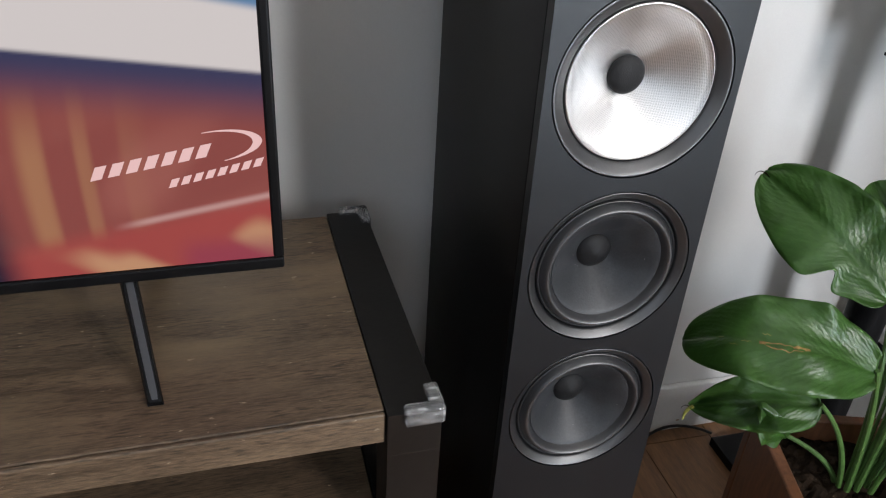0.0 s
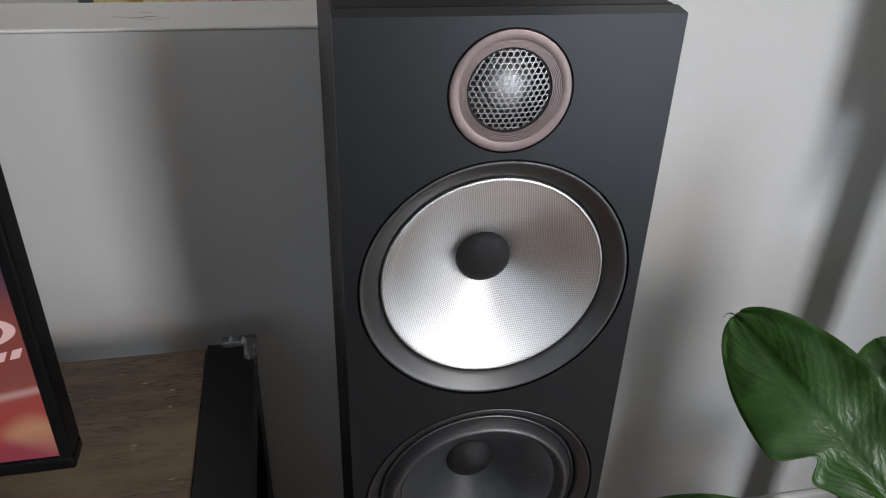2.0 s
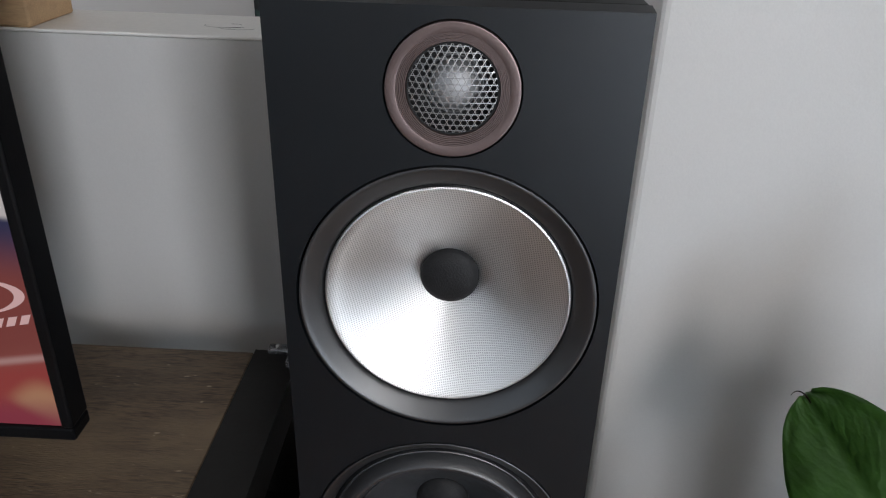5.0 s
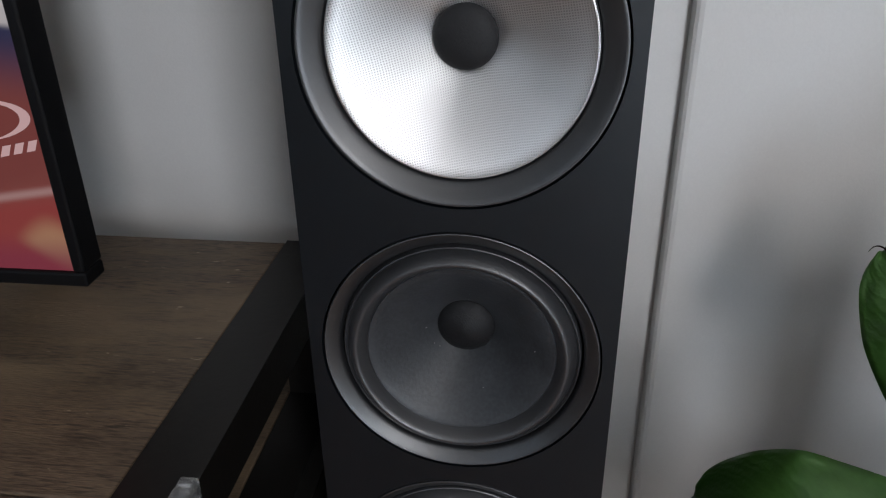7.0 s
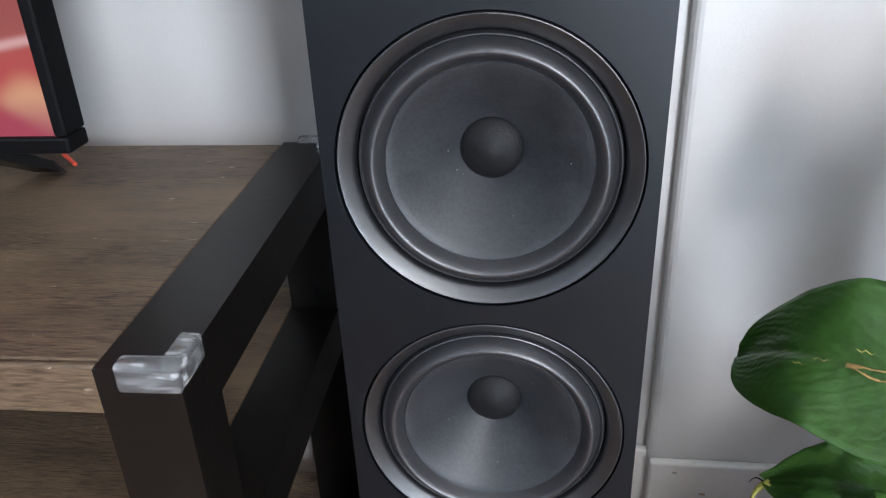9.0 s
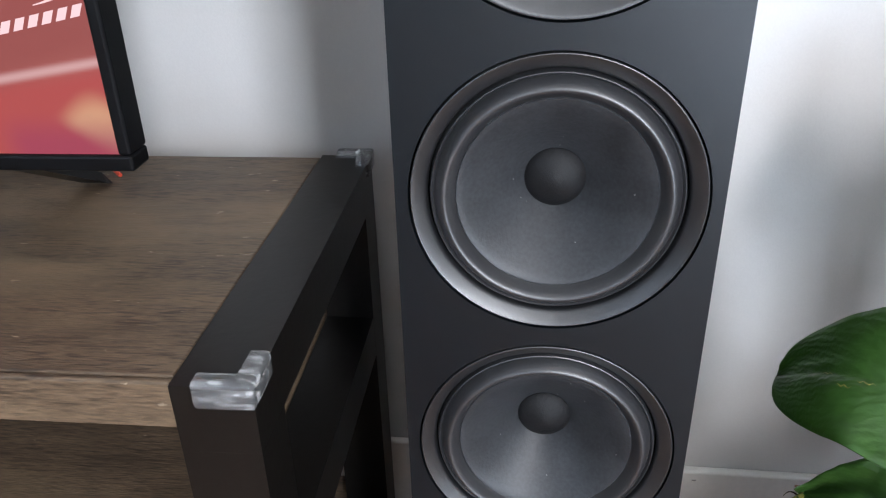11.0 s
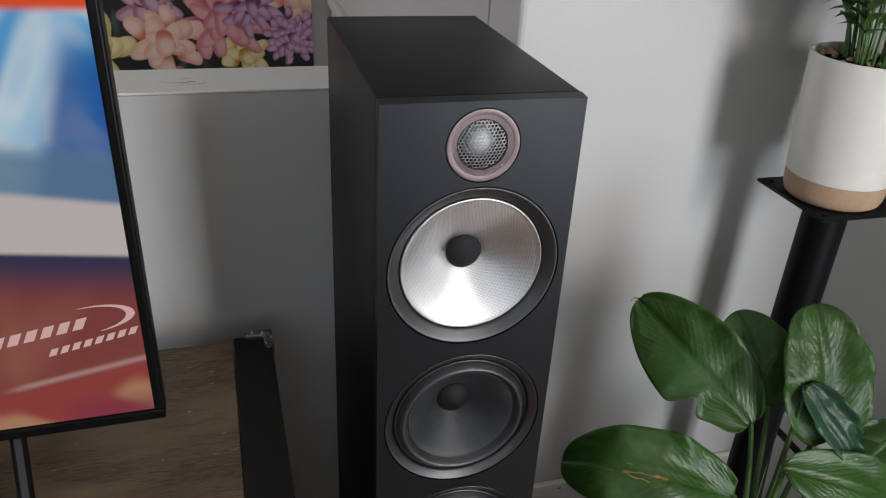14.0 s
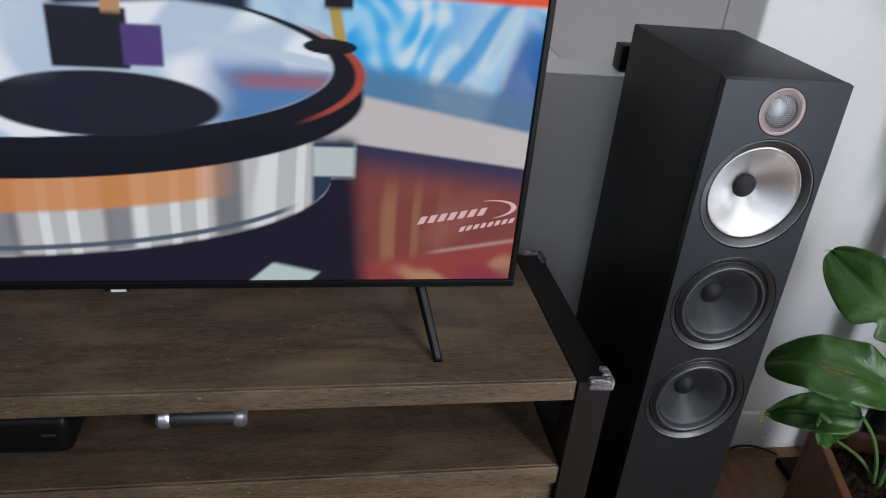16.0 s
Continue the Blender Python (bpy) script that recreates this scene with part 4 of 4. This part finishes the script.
for k in range(26):
    a, r = rng.uniform(0, 6.28), rng.uniform(0.02, 0.066)
    chip = part("pebble", lathe([(0, -0.003), (0.004, -0.002), (0.0055, 0.001), (0.003, 0.004), (0, 0.0045)], 7), CARD if k % 3 else POTTAN, palm)
    chip.location, chip.rotation_euler = (r * math.cos(a), r * math.sin(a), 0.010), (rng.uniform(-0.5, 0.5), rng.uniform(-0.5, 0.5), a)


def frond(start, mid, end, count, size):
    """A palm frond: a thin rib with pairs of narrow drooping leaflets."""
    pts = bend(start, mid, end, 18)
    bm = tube(pts, 0.0030, 6, 0.35)
    for k in range(count):
        q = 0.42 + 0.58 * k / (count - 1)
        i = min(17, int(q * 18))
        p, d = pts[i].lerp(pts[i + 1], q * 18 - i) if i < 18 else pts[18], (pts[i + 1] - pts[i]).normalized()
        side = d.cross(Vector((0, 0, 1))).normalized()
        for s in (-1, 1):
            length = size * (0.6 + 0.8 * math.sin(math.pi * (0.15 + 0.75 * (q - 0.42) / 0.58))) * rng.uniform(0.85, 1.1)
            way = (side * s * rng.uniform(0.7, 1.0) + d * rng.uniform(0.5, 0.8) + Vector((0, 0, rng.uniform(0.0, 0.25)))).normalized()
            across = way.cross(Vector((0, 0, 1))).normalized()
            rows = []
            for m in range(7):
                u = m / 6
                c = p + way * length * u + Vector((0, 0, -1)) * length * 0.55 * u * u
                w = length * 0.165 * (math.sin(math.pi * min(1, 0.12 + 0.9 * u)) ** 0.7 if u < 1 else 0.02)
                rows.append([bm.verts.new(c - across * w + Vector((0, 0, 0.25 * w))), bm.verts.new(c), bm.verts.new(c + across * w + Vector((0, 0, 0.25 * w)))])
            for r0, r1 in zip(rows, rows[1:]):
                for j in range(2):
                    bm.faces.new((r0[j], r0[j + 1], r1[j + 1], r1[j]))
    return bm


for k in range(20):
    a = 2 * math.pi * k / 20 + rng.uniform(-0.2, 0.2)
    r0, r1, h = rng.uniform(0.008, 0.035), rng.uniform(0.10, 0.19), rng.uniform(0.20, 0.32)
    c, s = math.cos(a), math.sin(a)
    lim = 0.75 if s > 0.2 else 1.0
    part("frond", frond((r0 * c, r0 * s, 0.004), (r0 * 2 * c, r0 * 2 * s, h * 0.95), (r1 * c * 0.95, r1 * s * lim, h * rng.uniform(0.75, 0.95)), 13, rng.uniform(0.085, 0.115)), PALM, palm, smooth=True)
for k in range(6):
    a = 1.05 * k + 0.4
    c, s = math.cos(a), math.sin(a)
    part("frond", frond((0.03 * c, 0.03 * s, 0.004), (0.035 * c, 0.035 * s, 0.06), (0.075 * c, 0.07 * s, rng.uniform(0.10, 0.16)), 5, 0.055), PALM, palm, smooth=True)

# ---- the planter and the broad-leaved plant ----
PLM = pose(0.430, -0.045, 0, 0, 0, -17)
planter = thing("wooden_planter", PLM, "reddish-brown square wooden planter filled with soil", "planter")
A, PH = 0.128, 0.338
for q in ((-A, A, -A, -A + 0.018), (-A, A, A - 0.018, A), (-A, -A + 0.018, -A + 0.0182, A - 0.0182), (A - 0.018, A, -A + 0.0182, A - 0.0182)):
    part("side_board", box(q[0], q[1], q[2], q[3], 0.0, PH, 0.003), PLANTER, planter)
part("bottom", box(-A + 0.02, A - 0.02, -A + 0.02, A - 0.02, 0.01, 0.03), PLANTER, planter)
bm = bmesh.new()
N = 26
vs = [[bm.verts.new(((i / N - 0.5) * 2 * (A - 0.0185), (j / N - 0.5) * 2 * (A - 0.0185), PH - 0.035 + 0.010 * noise.noise((i * 0.5, j * 0.5, 0)) + 0.006 * noise.noise((i * 1.7, j * 1.7, 3)))) for j in range(N + 1)] for i in range(N + 1)]
for i in range(N):
    for j in range(N):
        bm.faces.new((vs[i][j], vs[i + 1][j], vs[i + 1][j + 1], vs[i][j + 1]))
part("soil", bm, SOIL, planter, "dark crumbly soil")

lily = thing("broad_leaf_plant", pose(0, 0, 0), "leafy plant with large glossy dark green leaves in the planter", "plant")


def leaf(base, tip, face, width, mat, arch=0.12, cup=0.18, blunt=0.5, bites=(), hook=0.0, seed=0, dry=None, full=0.72, scratches=()):
    """A broad leaf from its stalk to its tip; face is the way that its upper side looks."""
    base, tip, face = Vector(base), Vector(tip), Vector(face)
    along = tip - base
    L = along.length
    along.normalize()
    up = (face - along * face.dot(along)).normalized()
    side = up.cross(along)
    NU, NV = 72, 20
    bm = bmesh.new()
    uvl = bm.loops.layers.uv.new("UVMap")
    grid = []
    for i in range(NU + 1):
        u = i / NU
        w = width / 2 * (math.sin(math.pi * min(1, u ** full * 0.985 + 0.012)) ** blunt) * (1 - 0.18 * u)
        c = base + along * L * u + up * (arch * L * math.sin(math.pi * u)) - up * hook * L * max(0, u - 0.72) ** 2 * 12
        row = []
        for j in range(NV + 1):
            v = 2 * j / NV - 1
            ww = w
            for (bu, br, bs, depth) in bites:
                if bs * v > 0:
                    ww *= 1 - depth * math.exp(-((u - bu) / br) ** 2)
            vein = 0.00055 * (1 + 0.8 * noise.noise((u * 6, v * 2, seed + 9.0))) * math.sin(78 * u - 26 * abs(v) + 2.5 * noise.noise((u * 3.0, v * 2.0, seed))) * min(1, 6 * abs(v)) * (1 - 0.4 * abs(v))
            wob = 0.012 * noise.noise((u * 3 + seed * 7.1, v * 1.4, seed)) + 0.0045 * noise.noise((u * 9, v * 3 + seed, seed * 3.3)) * abs(v)
            edge = (0.004 * math.sin(17 * u + seed) + 0.006 * noise.noise((u * 7, seed * 2.0, v))) * v * v
            row.append(bm.verts.new(c + side * ww * v * (1 - 0.10 * v * v * cup) + up * (cup * w * abs(v) ** 1.6 * (1 if cup > 0 else 1) - (0.004 if j == NV // 2 else 0) + vein + wob + edge)))
        grid.append(row)
    for i in range(NU):
        for j in range(NV):
            f = bm.faces.new((grid[i][j], grid[i + 1][j], grid[i + 1][j + 1], grid[i][j + 1]))
            for lp, (a, b2) in zip(f.loops, ((i, j), (i + 1, j), (i + 1, j + 1), (i, j + 1))):
                lp[uvl].uv = (a / NU, b2 / NV)
    pts = [[v.co.copy() for v in row] for row in grid]
    ob = part("leaf", bm, mat, lily, "", False)
    ob.data.shade_smooth()
    for su, sv, sl in scratches:
        bq = bmesh.new()
        strip = []
        for i in range(7):
            u, v = su + sl * i / 6, sv + 0.02 * math.sin(2.1 * i + su * 40)
            gu, row = u * NU, []
            for w in (-0.010, 0.010):
                gv = (v + w * math.sin(math.pi * (i + 0.4) / 6.8) + 1) / 2 * NV
                a, c = int(gu), int(gv)
                row.append(bq.verts.new(pts[a][c].lerp(pts[a + 1][c], gu - a).lerp(pts[a][c + 1].lerp(pts[a + 1][c + 1], gu - a), gv - c) + up * 0.0011))
            strip.append(row)
        for r0, r1 in zip(strip, strip[1:]):
            bq.faces.new((r0[0], r0[1], r1[1], r1[0]))
        part("scratch", bq, YELLOWED, ob)
    if dry:
        u0, u1, v0, v1 = dry
        bq = bmesh.new()
        strip = []
        for i in range(13):
            u = u0 + (u1 - u0) * i / 12
            row = []
            for side_v in (0, 1):
                v = (v0 if side_v == 0 else v1) * (0.35 + 0.65 * math.sin(math.pi * i / 12)) + 0.07 * noise.noise((i * 0.9, side_v * 5.0, 2)) + 0.05 * (i / 12)
                gu, gv = u * NU, (v + 1) / 2 * NV
                a, c = int(gu), int(gv)
                q = pts[a][c].lerp(pts[a + 1][c], gu - a).lerp(pts[a][c + 1].lerp(pts[a + 1][c + 1], gu - a), gv - c)
                row.append(bq.verts.new(q + up * 0.0011))
            strip.append(row)
        for r0, r1 in zip(strip, strip[1:]):
            bq.faces.new((r0[0], r0[1], r1[1], r1[0]))
        part("dry_patch", bq, DRY, ob, "brown dried patch")
    sol = ob.modifiers.new("thickness", "SOLIDIFY")
    sol.thickness, sol.offset = 0.0009, 0
    return ob


def stalk(base, top, lean=0.5, r=0.0042):
    base, top = Vector(base), Vector(top)
    mid = base.lerp(top, 0.5)
    mid.z += 0.25 * (top - base).length * lean
    mid.x, mid.y = base.x + 0.2 * (top.x - base.x), base.y + 0.2 * (top.y - base.y)
    part("stalk", tube(bend(base, mid, top, 14), r, 8, 0.7), STEM, lily, "", True)


ROOT = (0.415, -0.03, 0.315)
leaf((0.404, 0.022, 0.588), (0.318, 0.200, 0.682), (-0.55, -0.6, 0.6), 0.140, LEAF, 0.10, 0.10, 0.44, bites=((0.30, 0.055, 1, 0.52), (0.12, 0.12, 1, 0.25)), seed=1, full=0.95)
leaf((0.352, -0.040, 0.533), (0.164, 0.066, 0.538), (-0.35, -0.55, 0.75), 0.126, LEAF, 0.19, 0.05, 0.37, hook=0.20, seed=2, dry=(0.40, 0.66, 0.0, 0.15), full=1.15, scratches=((0.70, 0.10, 0.05), (0.76, 0.22, 0.04), (0.60, -0.12, 0.05), (0.82, 0.02, 0.03)))
leaf((0.330, -0.005, 0.455), (0.212, 0.085, 0.392), (-0.4, -0.5, 0.7), 0.085, LEAF, 0.12, 0.15, 0.6, seed=3)
leaf((0.478, -0.030, 0.590), (0.470, 0.040, 0.752), (-0.3, -0.9, 0.2), 0.122, LEAFLIGHT, 0.06, 0.15, 0.32, hook=0.10, seed=4, full=1.0)
leaf((0.440, 0.040, 0.600), (0.420, 0.120, 0.700), (-0.4, -0.8, 0.5), 0.125, LEAF, 0.08, 0.15, 0.45, seed=5, full=0.9)
leaf((0.440, -0.010, 0.672), (0.520, -0.050, 0.555), (-0.2, -0.8, 0.5), 0.055, LEAFBLUE, 0.10, 0.2, 0.6, seed=6)
leaf((0.330, 0.030, 0.370), (0.255, 0.010, 0.450), (-0.6, -0.5, 0.5), 0.060, LEAF, 0.10, 0.15, 0.6, seed=7)
leaf((0.405, -0.050, 0.580), (0.610, -0.055, 0.440), (-0.1, -0.6, 0.8), 0.090, LEAF, 0.22, 0.15, 0.55, seed=8)
leaf((0.470, -0.080, 0.520), (0.520, -0.100, 0.330), (-0.3, -0.9, 0.3), 0.125, LEAF, 0.12, 0.15, 0.5, seed=9)
leaf((0.560, 0.000, 0.560), (0.660, -0.060, 0.520), (-0.2, -0.5, 0.8), 0.080, LEAF, 0.18, 0.15, 0.55, seed=10)
for top in ((0.404, 0.022, 0.590), (0.352, -0.040, 0.535), (0.330, -0.005, 0.455), (0.470, -0.020, 0.600), (0.440, 0.040, 0.600), (0.440, -0.010, 0.672), (0.330, 0.030, 0.370), (0.405, -0.050, 0.580), (0.470, -0.080, 0.520), (0.560, 0.0, 0.560)):
    k = 0.25
    stalk((ROOT[0] + (top[0] - ROOT[0]) * k, ROOT[1] + (top[1] - ROOT[1]) * k, ROOT[2]), top)
# dried hooked tips
for p in ((0.318, 0.200, 0.682), (0.212, 0.085, 0.392)):
    part("dry_tip", tube(bend((p[0] + 0.004, p[1] - 0.008, p[2] - 0.004), (p[0] - 0.004, p[1] + 0.006, p[2] + 0.006), (p[0] - 0.010, p[1] + 0.004, p[2] - 0.006), 8), 0.0010, 7, 0.25), SOIL, lily, "brown dried leaf tip", True)
part("dry_tip", tube(bend((0.216, 0.082, 0.394), (0.206, 0.086, 0.386), (0.204, 0.082, 0.372), 8), 0.0034, 8, 0.35), YELLOWED, lily, "yellow-brown curled leaf tip", True)
# young shoots and an arching stalk
for k, (dx, dy, hz) in enumerate(((0.03, 0.02, 0.24), (0.05, -0.01, 0.20), (0.015, 0.035, 0.27), (0.07, 0.01, 0.17), (-0.02, 0.01, 0.16))):
    part("shoot", tube(bend((ROOT[0] + 0.3 * dx, ROOT[1] + 0.3 * dy, ROOT[2]), (ROOT[0] + 0.4 * dx, ROOT[1] + 0.4 * dy, ROOT[2] + 0.6 * hz), (ROOT[0] + dx, ROOT[1] + dy, ROOT[2] + hz), 12), 0.0036, 8, 0.15), STEM, lily, "", True)
part("stalk", tube(bend((0.47, -0.02, 0.315), (0.50, -0.04, 0.58), (0.64, -0.05, 0.655), 16), 0.0045, 8, 0.8), STEM, lily, "", True)

# the cable on the floor
flex = part("speaker_cable", tube(bend((0.10, 0.365, 0.02), (0.30, 0.33, -0.012), (0.36, 0.375, 0.006), 10) + bend((0.36, 0.375, 0.006), (0.44, 0.42, 0.03), (0.52, 0.37, 0.01), 10)[1:], 0.0028), BLACKWIRE, None, "", True)
tagged(flex, "thin black cable across the floor behind the planter", "cable")

# ---- along the side wall ----
heater = thing("baseboard_heater", pose(0.82, 0, 0), "long white metal baseboard heater along the side wall", "heater")
part("cover", box(-0.058, -0.002, -0.59, 0.392, 0.06, 0.300, 0.004), WHITEPL, heater)
# No opening is cut: a dark strip on the cover carries the slot's shade.
part("slot_shade", box(-0.0595, -0.0582, -0.57, 0.37, 0.245, 0.262), VOID, heater)
part("foot_rail", box(-0.050, -0.004, -0.58, 0.385, 0.0, 0.0598), VOID, heater)
bm = bmesh.new()
bmesh.ops.create_icosphere(bm, subdivisions=4, radius=1)
for v in bm.verts:
    q = v.co.copy()
    k = 1 + 0.35 * noise.noise(q * 2.3) + 0.22 * abs(noise.noise(q * 6.1))
    v.co = Vector((q.x * 0.026 * k, q.y * 0.06 * k, max(-0.012, q.z * 0.028 * k)))
bag = part("plastic_wrap", bm, CLEAR)
bag.matrix_world = pose(0.792, 0.30, 0.3125)
tagged(bag, "crumpled clear plastic wrap on the heater", "wrap")

# ---- floor boards ----
rng = random.Random(3)
shared = {}
for i in range(-4, 31):
    x0 = 0.82 - 0.1492 * (i + 1)
    y = -2.05 - rng.uniform(0, 1.0)
    end = 0.426 if i >= 0 else -0.6
    while y < end:
        y1 = min(y + 1.22, end)
        ya = max(y, -2.048)
        if y1 - ya > 0.02:
            me = bpy.data.meshes.new("plank")
            bm = box(0, 0.1478, 0, y1 - ya - 0.0012, -0.0115, 0.0, 0.0008)
            bm.to_mesh(me)
            bm.free()
            me.materials.append(PLANK)
            ob = new("plank", me)
            ob.parent = floor
            ob.location = (x0, ya, 0)
        y = y1
